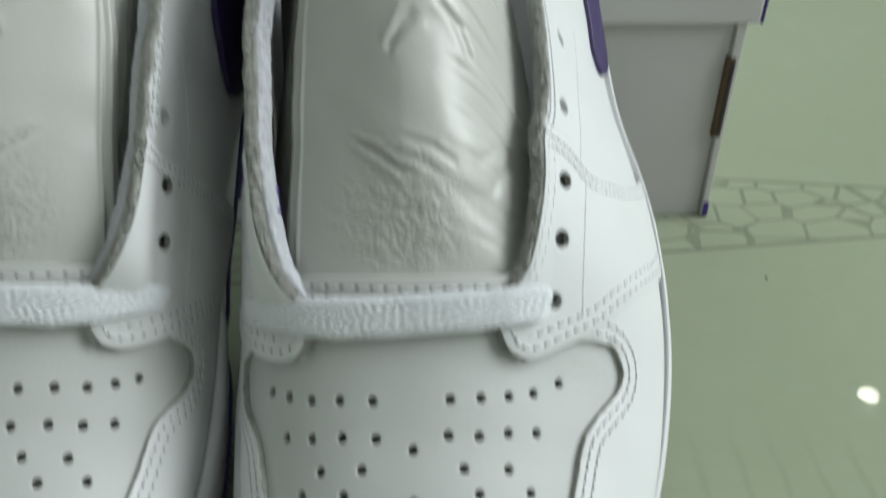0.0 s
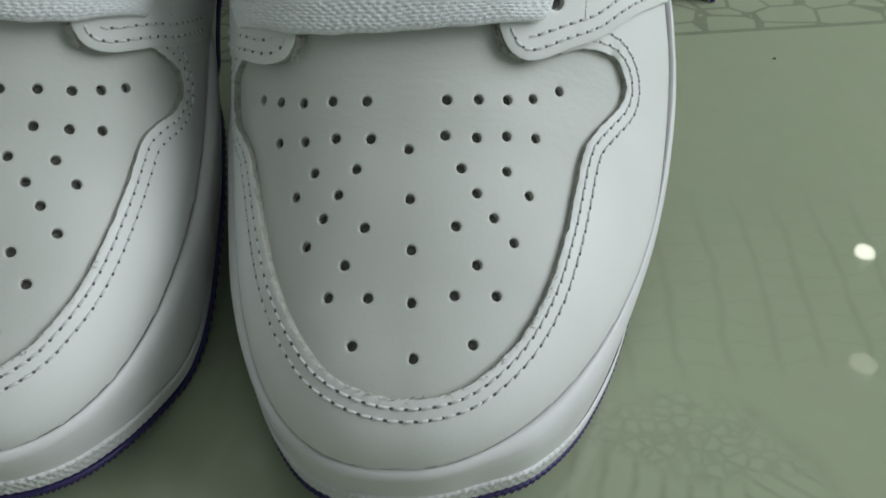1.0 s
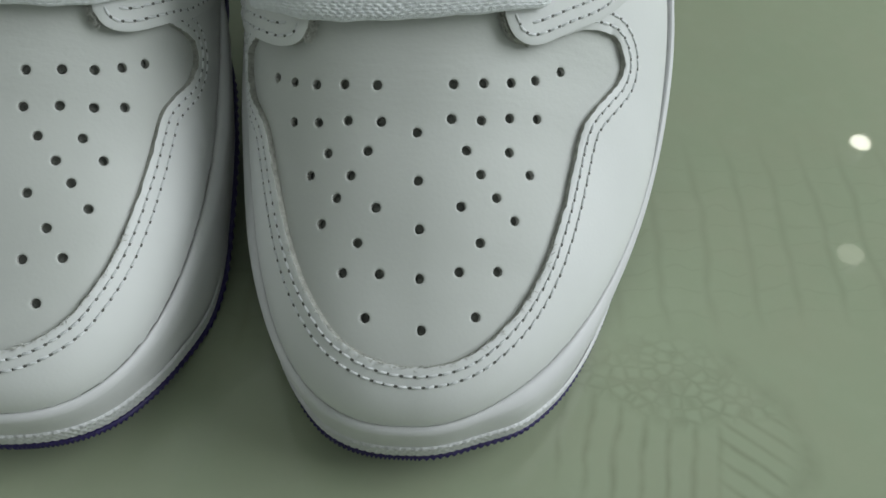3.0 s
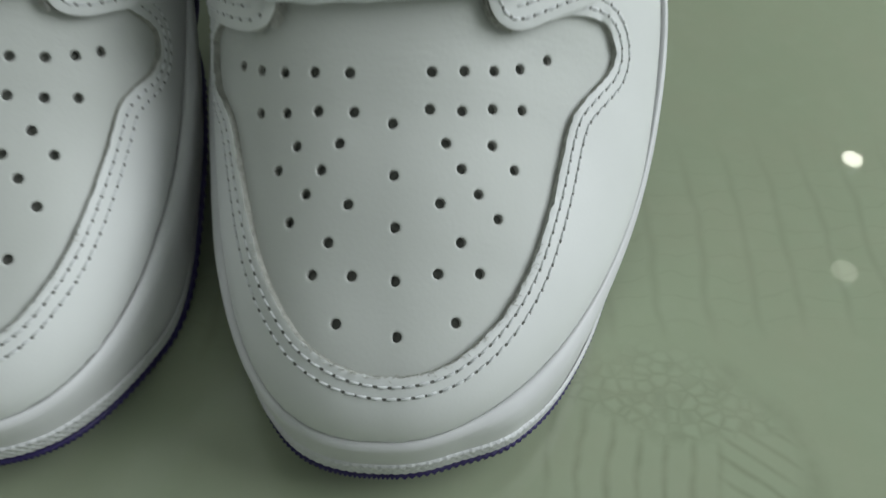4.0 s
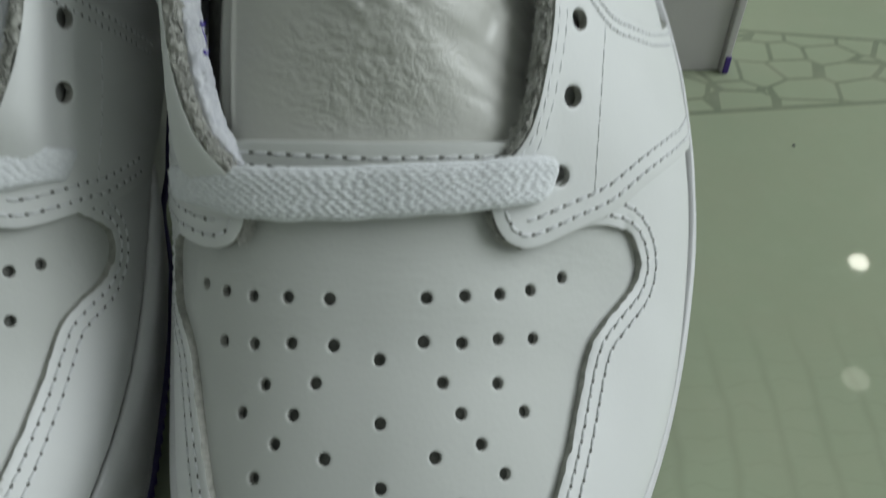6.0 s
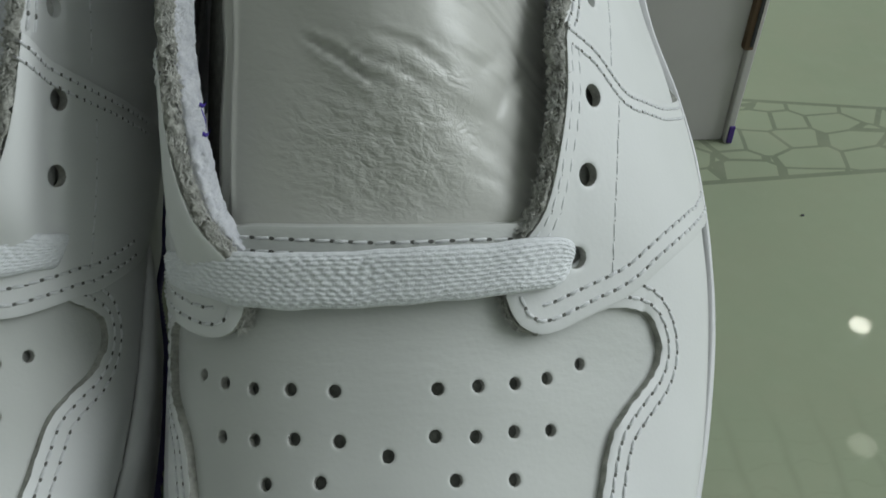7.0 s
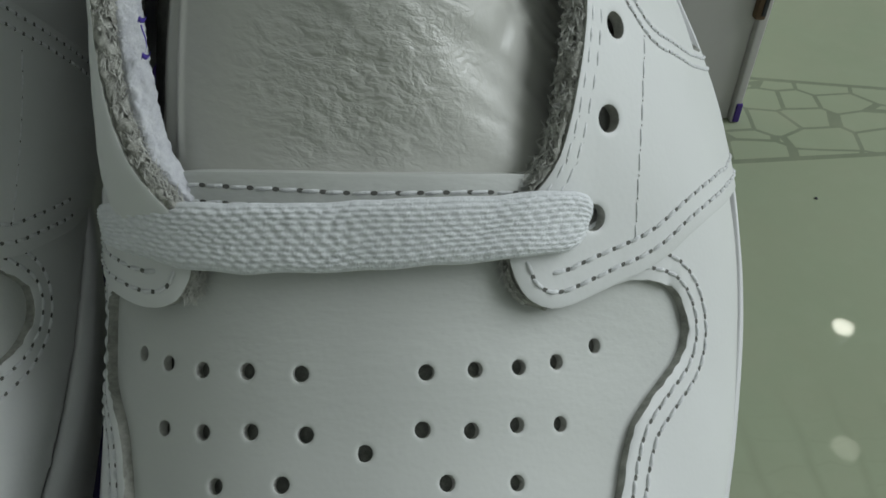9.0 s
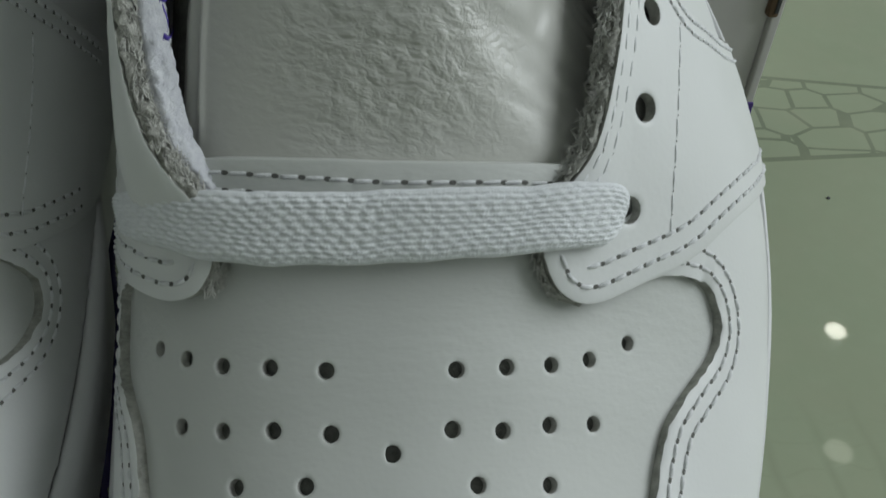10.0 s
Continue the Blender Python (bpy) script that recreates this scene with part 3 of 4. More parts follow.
def ring_at(d, height, n=520, tooth=0.0, toe=0.0, swell=1.0, foot=0.0):
    """height: metres above the ground, as a function of the outline's y. toe: how far the ring draws back at the toe. foot: its share of the inner wall's undercut."""
    out = []
    near, far, waist, ball = sole_outline(d - toe, n), sole_outline(d, n), sole_outline(d - 0.0048, n), sole_outline(d + 0.0016 * swell, n)
    outer, inner = sole_outline(d + 0.0023 * swell, n), sole_outline(d - 0.0016 * foot, n)
    for i, p in enumerate(far):
        p = p.lerp(near[i], smooth((0.058 - p.y) / 0.012))
        if p.x < 0:
            p = p.lerp(ball[i], smooth((p.y - 0.070) / 0.025) * smooth((0.160 - p.y) / 0.02))
            p = p.lerp(inner[i], 0.7 * smooth((p.y - 0.062) / 0.020) * smooth((0.112 - p.y) / 0.028))
            p = p.lerp(waist[i], smooth((p.y - 0.155) / 0.02) * smooth((0.275 - p.y) / 0.03))
        else:
            p = p.lerp(outer[i], smooth((p.x - 0.010) / 0.014) * math.exp(-((p.y - 0.068) / 0.017) ** 2))
        if tooth and i % 2:
            p = p + (Vector((0.02, 0.18, 0)) - p).normalized() * tooth
        out.append(Vector((p.x, p.y, height(p.y, p.z))))
    return out


BASE = Vector((0.015, 0.18, 0.0))
sneaker = new("sneaker")
sneaker.location = BASE
tagged(sneaker, "white leather sneaker with purple sole and flat white lace", "sneaker", "pair of sneakers")

loft("outsole", [ring_at(-0.004, lambda y, e: spring(y) - 0.0032, 1040, 0.0, 0.001, foot=1.0), ring_at(-0.0012, lambda y, e: spring(y) - 0.0032, 1040, 0.0, 0.002, foot=1.0),
                 ring_at(0.0015, lambda y, e: spring(y) - 0.0027, 1040, 0.0008, 0.0018, foot=1.0), ring_at(0.0021, lambda y, e: spring(y) - 0.0012, 1040, 0.0008, 0.0016, foot=1.0),
                 ring_at(0.0010, lambda y, e: spring(y) - 0.0006, 1040, 0.0, 0.0016, foot=1.0), ring_at(-0.004, lambda y, e: spring(y) - 0.0008, 1040, 0.0, 0.001, foot=1.0)],
     PURPLE, sneaker, "purple rubber outsole with fine teeth", True, True)


def wall(f):
    """Height at a share f of the midsole's wall, from its lower rim to the seam."""
    return lambda y, e: spring(y) + (e - spring(y)) * f


midsole = loft("midsole", [ring_at(-0.002, lambda y, e: spring(y) - 0.0008, toe=0.0016, foot=1.0), ring_at(0.0004, lambda y, e: spring(y) - 0.0007, toe=0.0017, foot=1.0),
                 ring_at(0.0010, lambda y, e: spring(y) + 0.0010, toe=0.0016, foot=0.9), ring_at(0.0018, wall(0.35), toe=0.0010, foot=0.6), ring_at(0.0026, wall(0.65), toe=0.0004, foot=0.2),
                 ring_at(0.0030, wall(0.86), toe=0.0005, swell=0.75), ring_at(0.0029, wall(0.94), toe=0.0008, swell=0.5), ring_at(0.0022, lambda y, e: e - 0.0002, toe=0.0005, swell=0.2),
                 ring_at(0.0016, lambda y, e: e + 0.0001, toe=0.0003, swell=0.0), ring_at(0.0012, lambda y, e: e - 0.0008, toe=0.0003, swell=0.0), ring_at(-0.003, lambda y, e: e - 0.0012, swell=0.0)],
     RUBBER, sneaker, "white rubber midsole", False, True)


def toe_band():
    """The strip round the toe, just above the outsole, moulded with crossing ridges."""
    low, high = ring_at(0.0012, lambda y, e: spring(y) + 0.0006, 2080, toe=0.0015, foot=0.9), ring_at(0.0019, lambda y, e: spring(y) + 0.0056, 2080, toe=0.0008, foot=0.6)
    keep = [i for i in range(len(low)) if low[i].y < 0.118]
    split = max(range(len(keep)), key=lambda k: (keep[k] - keep[k - 1]) if k else 0)
    keep = keep[split:] + keep[:split]
    rows = 13
    verts, faces = [], []
    run, last = 0.0, low[keep[0]]
    for i in keep:
        a, b = low[i], high[i]
        run += (a - last).length
        last = a
        for j in range(rows):
            v = j / (rows - 1)
            q = a.lerp(b, v)
            o = Vector((q.x - 0.01, q.y - 0.12, 0)).normalized()
            up, down = (run / 0.0019 + v * 1.8) % 1.0, (run / 0.0019 - v * 1.8) % 1.0
            ridge = max(abs(up - 0.5), abs(down - 0.5)) * 2
            proud = (0.00045 + 0.00026 * smooth((ridge - 0.45) / 0.4)) if 0 < j < rows - 1 else 0.0
            verts.append(q + o * (proud * smooth((0.114 - q.y) / 0.03) - 0.0003 + 0.0002 * (0 < j < rows - 1)))
    for i in range(len(keep) - 1):
        for j in range(rows - 1):
            p = i * rows + j
            faces.append((p, p + rows, p + rows + 1, p + 1))
    return mesh_object("toe_band", verts, faces, GRAINED, midsole, "grained rubber strip")


toe_band()

MUD_IN = [(20.5, 131.0), (25.5, 128.9), (29.4, 130.1), (33.5, 130.9), (37.8, 131.0), (40.6, 129.8), (41.8, 127.6), (40.5, 124.9), (36.4, 121.9), (32.4, 118.6), (30.7, 115.3), (29.6, 111.2), (28.3, 105.8), (26.5, 99.5), (24.4, 93.3), (21.8, 88.0), (18.4, 82.9), (14.3, 78.6), (9.5, 75.1), (4.5, 73.4), (-2.0, 72.9), (-10.7, 73.9), (-18.6, 76.1), (-25.6, 79.5), (-30.0, 83.4), (-34.2, 88.1), (-37.5, 93.1), (-39.8, 98.0), (-41.6, 102.9), (-43.4, 107.7), (-45.0, 112.0), (-47.2, 115.8), (-52.0, 118.8), (-57.0, 121.6), (-60.0, 125.4), (-58.8, 128.4), (-53.5, 128.9), (-46.0, 128.6)]


def chart_arc(r, x0, y0, x1, y1, n=60):
    """Along the chart's edge (the sole's edge at r = 1) round the toe, from one side to the other."""
    out = [(75 * r, y) for y in np.linspace(y0, 146, 8)]
    for i in range(n + 1):
        a = math.pi / 2 - math.pi * i / n
        sx, cz = math.sin(a), math.cos(a)
        k = 1.76 if sx >= 0 else 2.9
        q = (abs(sx) ** k + abs(cz) ** k) ** (1 / k)
        out.append((sx / q * 75 * r, 145 - cz / q * 97.5 * r))
    out += [(-75 * r, y) for y in np.linspace(146, y1, 8)]
    return out


def mm(points):
    return [(x / 1000, y / 1000) for x, y in points]


def resampled(path, step):
    """A chart line in metres at even chart steps."""
    out = [path[0]]
    for p in path[1:]:
        a = out[-1]
        d = math.hypot(p[0] - a[0], p[1] - a[1])
        while d > step:
            a = (a[0] + (p[0] - a[0]) * step / d, a[1] + (p[1] - a[1]) * step / d)
            out.append(a)
            d = math.hypot(p[0] - a[0], p[1] - a[1])
    return out


mud_line = curve(MUD_IN, 0.9)
# toe box with its punched holes
PUNCHED = (
    ((-41.5, 122.5), (-34.4, 121.6), (-26.8, 121.0), (-18.4, 120.8), (-9.4, 120.5), (6.7, 120.7), (11.8, 121.2), (16.7, 121.8), (21.3, 122.7), (26.5, 124.6)),
    ((-35.5, 116.3), (-26.8, 116.2), (-17.9, 116.3), (-8.7, 116.0), (6.3, 116.4), (11.4, 116.5), (16.5, 117.2), (21.8, 117.6), (0.5, 114.5)),
    ((-24.3, 111.9), (-12.7, 112.1), (8.8, 112.2), (16.5, 112.4), (-30.4, 108.5), (-17.8, 108.6), (0.5, 107.6), (11.3, 108.8), (20.6, 109.2)),
    ((-22.3, 105.2), (-11.1, 103.7), (7.8, 103.8), (14.2, 105.3), (0.5, 100.3), (-27.7, 100.8), (-16.9, 98.1), (11.3, 98.0), (17.8, 101.6)),
    ((-22.1, 92.7), (-11.0, 93.0), (0.3, 92.2), (7.5, 93.2), (14.8, 92.8), (-16.2, 84.2), (0.4, 81.9), (10.8, 84.0)),
)
punched = [hole_ring(x / 1000, y / 1000, 0.00108, 14) for row in PUNCHED for x, y in row]
vamp_rim = shifted(mud_line, 0.0030) + mm([(-30, 131.3), (-10, 131.2), (8, 131.6)])
vamp = panel("vamp", vamp_rim, punched, 0.0, -0.0016, VAMP, sneaker, 1.6, "pale leather toe box with punched holes", round_edge=0.00025, edge=PUNCH)
panel("vamp_lining", shifted(mud_line, 0.002) + mm([(-30, 133), (8, 133)]), [], -0.0020, -0.0024, LINING, sneaker, 2.4, "dark grey fabric lining")
guard_rim = mud_line + resampled(mm(chart_arc(0.992, 0, 164, 0, 156))[::-1], 0.0012)


def guard_tuck(X, Y):
    """The toe guard draws in under the lace panel along the outer side."""
    return -0.0013 * smooth((X * 1000 - 58) / 15) * smooth((Y * 1000 - 100) / 20)


toe_guard = panel("toe_guard", guard_rim, [], 0.0016, -0.0002, LEATHER, sneaker, 1.7, "smooth white leather toe guard", round_edge=0.00035, edge=CUT, rag=0.00045, lift=guard_tuck)
stitches("stitching", shifted(mud_line[6:-6], 0.0018), 0.0016, toe_guard)
stitches("stitching", shifted(mud_line[8:-8], 0.0042), 0.0016, toe_guard)

EYELETS = ((24.1, 133.8), (25.5, 140.5), (26.4, 149.0), (28.6, 168.2), (31.1, 189.0), (31.5, 203.0), (32.0, 213.0))
LEFT_EYELETS = ((-41.6, 132.7), (-45.0, 139.5), (-45.0, 147.2), (-44.0, 159.0), (-41.5, 169.0), (-40.0, 182.0), (-39.0, 195.0))


def rim_rise(X, Y):
    """The lace panels' edges stand up off the foot, most on the inner side."""
    X, Y = X * 1000, Y * 1000
    tuck = 0.0012 * smooth((abs(X) - 57) / 16)
    if X < 0:
        return -0.2 * tuck + 0.0050 * smooth((X + 44) / 8.5) * smooth((Y - 129) / 7) - 0.0008 * smooth((-44 - X) / 9)
    return -1.8 * tuck + 0.0012 * smooth((24 - X) / 6) * smooth((Y - 131) / 6)


def eyestay(side, low, inner, seam, holes):
    """The lower lace panel of one side: from its rounded tab to the sole, up to the seam."""
    rim = curve(low, 0.9) + curve(seam, 0.9) + curve(inner, 0.9)
    rings = [hole_ring(x / 1000, y / 1000, 0.0019, 16) for x, y in holes]
    ob = panel("eyestay", rim, rings, 0.0030, 0.0012, LEATHER, sneaker, 1.5, "white leather lace panel", lift=rim_rise, round_edge=0.00035, edge=CUT)
    return ob


R_LOW = [(14.2, 131.0), (14.6, 129.2), (15.8, 127.6), (17.2, 126.9), (19.2, 126.7), (21.6, 127.3), (24.3, 128.4), (27.9, 129.9), (31.9, 131.5), (35.8, 133.4), (39.5, 135.6), (44.5, 138.4), (50.5, 141.8), (57.0, 146.0), (63.5, 150.6), (70.0, 155.0), (74.2, 157.5)]
R_SEAM = [(74.2, 183.0), (66.0, 180.0), (57.0, 174.2), (49.0, 168.0), (42.5, 162.0), (37.0, 158.0), (32.5, 155.6), (27.5, 157.4), (22.6, 157.0)]
R_IN = [(22.2, 154.2), (22.3, 147.5), (21.9, 144.1), (21.1, 141.3), (20.2, 138.7), (19.1, 136.5), (17.7, 134.8), (16.2, 133.4)]
L_LOW = [(-26.0, 130.0), (-26.2, 128.2), (-27.2, 127.3), (-29.0, 126.4), (-32.4, 126.0), (-37.2, 126.3), (-43.0, 127.4), (-50.0, 129.3), (-57.0, 132.0), (-66.0, 138.5), (-74.2, 147.0)]
L_SEAM = [(-74.2, 171.0), (-66.0, 166.0), (-58.0, 159.8), (-52.0, 155.4), (-47.0, 152.4), (-43.0, 150.8), (-39.5, 149.8), (-36.0, 149.6)]
L_IN = [(-36.0, 149.0), (-35.8, 145.5), (-35.3, 142.2), (-34.2, 139.0), (-32.6, 136.5), (-31.0, 134.8), (-29.4, 133.3), (-27.4, 131.8)]
stay_r = eyestay(1, R_LOW, R_IN, R_SEAM, EYELETS[:3])
stay_l = eyestay(-1, L_LOW, L_IN, L_SEAM, LEFT_EYELETS[:3])
for stay, low, inner, seam, way, mid in ((stay_r, R_LOW, R_IN, R_SEAM, 1, [(29.9, 132.9), (30.0, 139.2), (30.6, 146.0), (31.2, 153.4)]),
                                       (stay_l, L_LOW, L_IN, L_SEAM, -1, [(-53.1, 132.6), (-53.6, 140.6), (-53.3, 146.9), (-52.0, 153)])):
    line = curve(low, 0.9)
    stitches("stitching", shifted(line[2:-9], 0.0022 * way), 0.0030, stay, lift=rim_rise)
    stitches("stitching", shifted(line[7:-9], 0.0048 * way), 0.0030, stay, lift=rim_rise)
    if stay is stay_r:
        for d in (0.0010, 0.0028):
            stitches("stitching", shifted(curve(inner, 0.9), d), 0.0029, stay, 0.0032, 0.00020, lift=rim_rise)
    stitches("stitching", curve(mid, 0.9), 0.0030, stay, 0.0034, 0.00014, hole=0.00013, lift=rim_rise)
    up = curve(seam, 0.9)
    stitches("stitching", shifted(up[11:], 0.0014 * way), 0.0030, stay, 0.0022, lift=rim_rise)
    stitches("stitching", shifted(up[11:], 0.0036 * way), 0.0030, stay, 0.0022, lift=rim_rise)


def quarter(side, inner, seam, holes, r=74.4):
    """The upper side panel with the collar, round to the middle of the heel."""
    collar = [(29, 221), (36, 232), (46, 246), (50, 268), (46, 290), (30, 304), (0.0, 309)]
    collar = [(x * (1 if side > 0 else -1), y) for x, y in collar]
    if side < 0:
        collar[0], collar[1] = (-45, 214), (-49, 226)
    edge = [(0.0, 324.6)] + [(side * math.sin(a) / (abs(math.sin(a)) ** 2.2 + abs(math.cos(a)) ** 2.2) ** (1 / 2.2) * r,
                              285 + math.cos(a) / (abs(math.sin(a)) ** 2.2 + abs(math.cos(a)) ** 2.2) ** (1 / 2.2) * 39.6)
                             for a in np.linspace(0.12, math.pi / 2, 14)] + [(side * r, y) for y in (265, 240, 215, 195, 184)]
    back = [(x, y - 2.5) for x, y in seam[1:]]
    rim = curve(edge, 2.0) + curve(back, 1.2) + curve(inner + collar, 1.5)
    out = []
    for p in rim:
        if not out or math.hypot(p[0] - out[-1][0], p[1] - out[-1][1]) > 3e-4:
            out.append(p)
    rings = [hole_ring(x / 1000, y / 1000, 0.0019, 14) for x, y in holes]
    return panel("quarter", out, rings, 0.0018, -0.0004, LEATHER, sneaker, 2.6, "white leather side panel and collar", lift=rim_rise, round_edge=0.0006)


Q_IN_R = [(22.6, 157.8), (24.0, 162.8), (24.8, 174.0), (25.4, 188.7), (26.0, 202.0), (27.5, 213.0)]
Q_IN_L = [(-36.0, 150.0), (-35.8, 156.0), (-36.0, 163.0), (-37.5, 172.0), (-39.5, 187.0), (-42.0, 202.0)]
quarter_r = quarter(1, Q_IN_R, R_SEAM, EYELETS[3:])
quarter_l = quarter(-1, Q_IN_L, L_SEAM, LEFT_EYELETS[3:])
for q, inner, way in ((quarter_r, Q_IN_R, -1), (quarter_l, Q_IN_L, 1)):
    stitches("stitching", shifted(curve(inner, 0.9), 0.0013 * way), 0.0018, q, 0.0030, lift=rim_rise)
    stitches("stitching", shifted(curve(inner, 0.9), 0.0030 * way), 0.0018, q, 0.0030, lift=rim_rise)

for q, line in ((quarter_r, [(31.4, 158.0), (32.2, 165), (34.1, 180.5), (39.0, 203)]), (quarter_l, [(-52.0, 158), (-50.5, 168), (-48, 182)])):
    stitches("stitching", curve(line, 0.9), 0.0018, q, 0.0034, 0.00014, hole=0.00013, lift=rim_rise)

# purple side stripe, a plain curved shape
for pts in ([(51.0, 226), (51.2, 217.5), (50.0, 209.5), (52.5, 206.3), (56.5, 208), (63, 212), (69, 217), (71.5, 224), (72.5, 236), (68, 246), (58, 238)],
            [(-54.0, 212), (-54.0, 201), (-57.0, 197), (-59.9, 194.8), (-63.2, 194), (-65.5, 196.9), (-67.4, 202.4), (-70.5, 212), (-72, 226), (-67, 236), (-58, 226)]):
    panel("side_stripe", curve(pts, 1.0, True), [], 0.0030, 0.0015, STRIPE, sneaker, 2.0, "dark purple leather side stripe")

# linings under the lace panels
panel("side_lining", curve([(19, 132.5), (21, 136.5), (23, 141), (24, 150), (25.5, 162), (26.5, 180), (27.5, 205), (36, 205), (37, 180), (37, 160), (35, 142), (31, 135), (25, 131)], 1.2, True),
      [], 0.0000, -0.0010, SIDE_LINING, sneaker, 2.5, "grey fabric lining behind the eyelets", lift=rim_rise)
panel("side_lining", curve([(-31.5, 131.5), (-35, 136.5), (-37.5, 141), (-38.5, 150), (-38.5, 162), (-40, 180), (-44, 205), (-58, 205), (-60, 180), (-60, 160), (-57, 142), (-51, 133), (-42, 129.5)], 1.2, True),
      [], 0.0000, -0.0010, SIDE_LINING, sneaker, 2.5, "grey fabric lining behind the eyelets", lift=rim_rise)


panel("inner_lining", curve([(-37, 136), (-42, 132), (-55, 133), (-69, 142), (-73, 160), (-73, 225), (-60, 235), (-46, 222), (-42, 190), (-40, 160)], 1.5, True),
      [], -0.0052, -0.0066, LINING, sneaker, 2.5, "dark grey inner lining")

# tongue, tumbled and creased
FOLDS = (  # lines of the deep folds, depth and width in mm
    (((-15.0, 146.6), (-8.0, 144.5), (-2.5, 142.9), (1.8, 142.1)), 0.75, 0.40),
    (((-7.0, 144.9), (0.7, 143.5), (4.0, 142.8), (7.0, 142.0)), 0.50, 0.34),
    (((-1.0, 146.0), (4.5, 144.9), (9.0, 143.4)), 0.40, 0.40),
    (((-3.6, 140.8), (-0.9, 140.3), (2.3, 139.0), (2.2, 137.0), (0.7, 135.7), (0.9, 133.9)), 0.12, 0.26),
    (((-4.0, 159.0), (-1.1, 161.6), (2.7, 166.4)), 0.70, 0.9),
    (((13.5, 141.0), (16.5, 144.5), (19.0, 147.5), (21.5, 150.5)), 0.35, 0.65),
    (((11.5, 144.5), (14.5, 147.0), (17.5, 151.0)), 0.15, 0.55),
    (((4.5, 169.0), (9.0, 166.6), (12.2, 160.6)), 0.60, 0.8),
)


def from_line(line, x, y):
    """Distance from a line, with its side, and how far along it, from 0 to 1."""
    best = (1e9, 1.0, 0.0)
    for i in range(len(line) - 1):
        (x0, y0), (x1, y1) = line[i], line[i + 1]
        dx, dy = x1 - x0, y1 - y0
        f = min(max(((x - x0) * dx + (y - y0) * dy) / (dx * dx + dy * dy), 0.0), 1.0)
        ox, oy = (x - x0 - f * dx) * 0.62, y - y0 - f * dy
        d = math.hypot(ox, oy)
        if d < best[0]:
            best = (d, 1.0 if oy > 0 else -1.0, (i + f) / (len(line) - 1))
    return best


def tongue_lift(X, Y):
    p = Vector((X * 1000, Y * 1000, 0))
    fold = 0.0
    for line, deep, wide in FOLDS:
        d, side, s = from_line(line, p.x, p.y + 0.35 * noise.noise(p * 0.45))
        if d < 5 * wide:
            fade = smooth(s / 0.25) * smooth((1 - s) / 0.2)
            fold += deep * fade * (0.55 * math.exp(-((d - 1.5 * wide) / (1.1 * wide)) ** 2) - 1.15 * math.exp(-(d / wide) ** 2))
    flex = math.exp(-((p.x + 1) / 9) ** 2 - ((p.y - 138.5) / 3.4) ** 2)
    w = noise.noise(Vector((p.x * 0.12, p.y * 0.2, 3.0)))
    crumple = 0.20 * (0.4 - 1.9 * abs(noise.noise(Vector((p.x * 0.22 + w, (p.y + p.x * 0.12) * 1.05, 5.3)))))
    ripple = 0.62 * noise.noise(Vector((p.x * 0.07, p.y * 0.75 + p.x * 0.05, 9.1))) * smooth((p.x - 6) / 5) * smooth((p.y - 134.5) / 3)
    swell = 0.55 * noise.noise(Vector((p.x * 0.06, (p.y + 0.3 * p.x) * 0.10, 2.2))) * smooth((p.y - 135) / 8)
    pad = 4.0 * math.exp(-((p.x - 4) / 16) ** 2) * smooth((p.y - 132) / 16)
    ridge = p.x + 30.9 - 0.06 * (p.y - 135)
    rim = (0.45 * math.exp(-(ridge / 0.6) ** 2) - 0.9 * smooth((-0.4 - ridge) / 1.0) + 0.9 * math.exp(-((ridge + 3.4) / 1.3) ** 2)
           - 2.5 * smooth((-5.8 - ridge) / 2.2)) * smooth((p.y - 134) / 3)
    rim -= 3.9 * smooth((p.x - 5.0) / 19) * smooth((p.y - 134) / 7)
    return (fold + 1.5 * crumple * flex + ripple + swell + pad + rim - 1.0 - 1.9 * smooth((p.y - 133) / 20)) / 1000


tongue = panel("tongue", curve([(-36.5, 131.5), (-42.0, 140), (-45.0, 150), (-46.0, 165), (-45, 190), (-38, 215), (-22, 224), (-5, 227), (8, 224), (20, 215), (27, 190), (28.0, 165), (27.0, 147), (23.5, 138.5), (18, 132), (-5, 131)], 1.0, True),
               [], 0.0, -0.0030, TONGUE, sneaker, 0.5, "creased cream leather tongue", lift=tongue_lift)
strip = panel("tongue_strip", curve([(-34, 134.5), (-29.7, 134.2), (-15.6, 133.5), (0, 133.2), (8, 133.6), (16, 134.8), (20.5, 135.6), (20, 131), (6, 129.8), (-4.5, 129.4), (-18, 129.6), (-31.5, 130)], 1.0, True),
              [], 0.0016, -0.0010, VAMP, sneaker, 1.5, "stitched white leather band across the tongue's foot")
stitches("stitching", curve([(-32, 133.7), (-29, 133.5), (-16.6, 132.7), (-2.7, 132.2), (5.9, 132.4), (14.6, 133.5), (19, 134.3)], 0.9), 0.0016, strip, 0.0031, 0.00022)
stitches("stitching", curve([(-32, 132.8), (-28.1, 132.5), (-17.5, 131.8), (-10, 131.5), (-2.7, 131.3), (5.4, 131.5), (18, 132.9)], 0.9), 0.0016, strip, 0.0031, 0.00022)

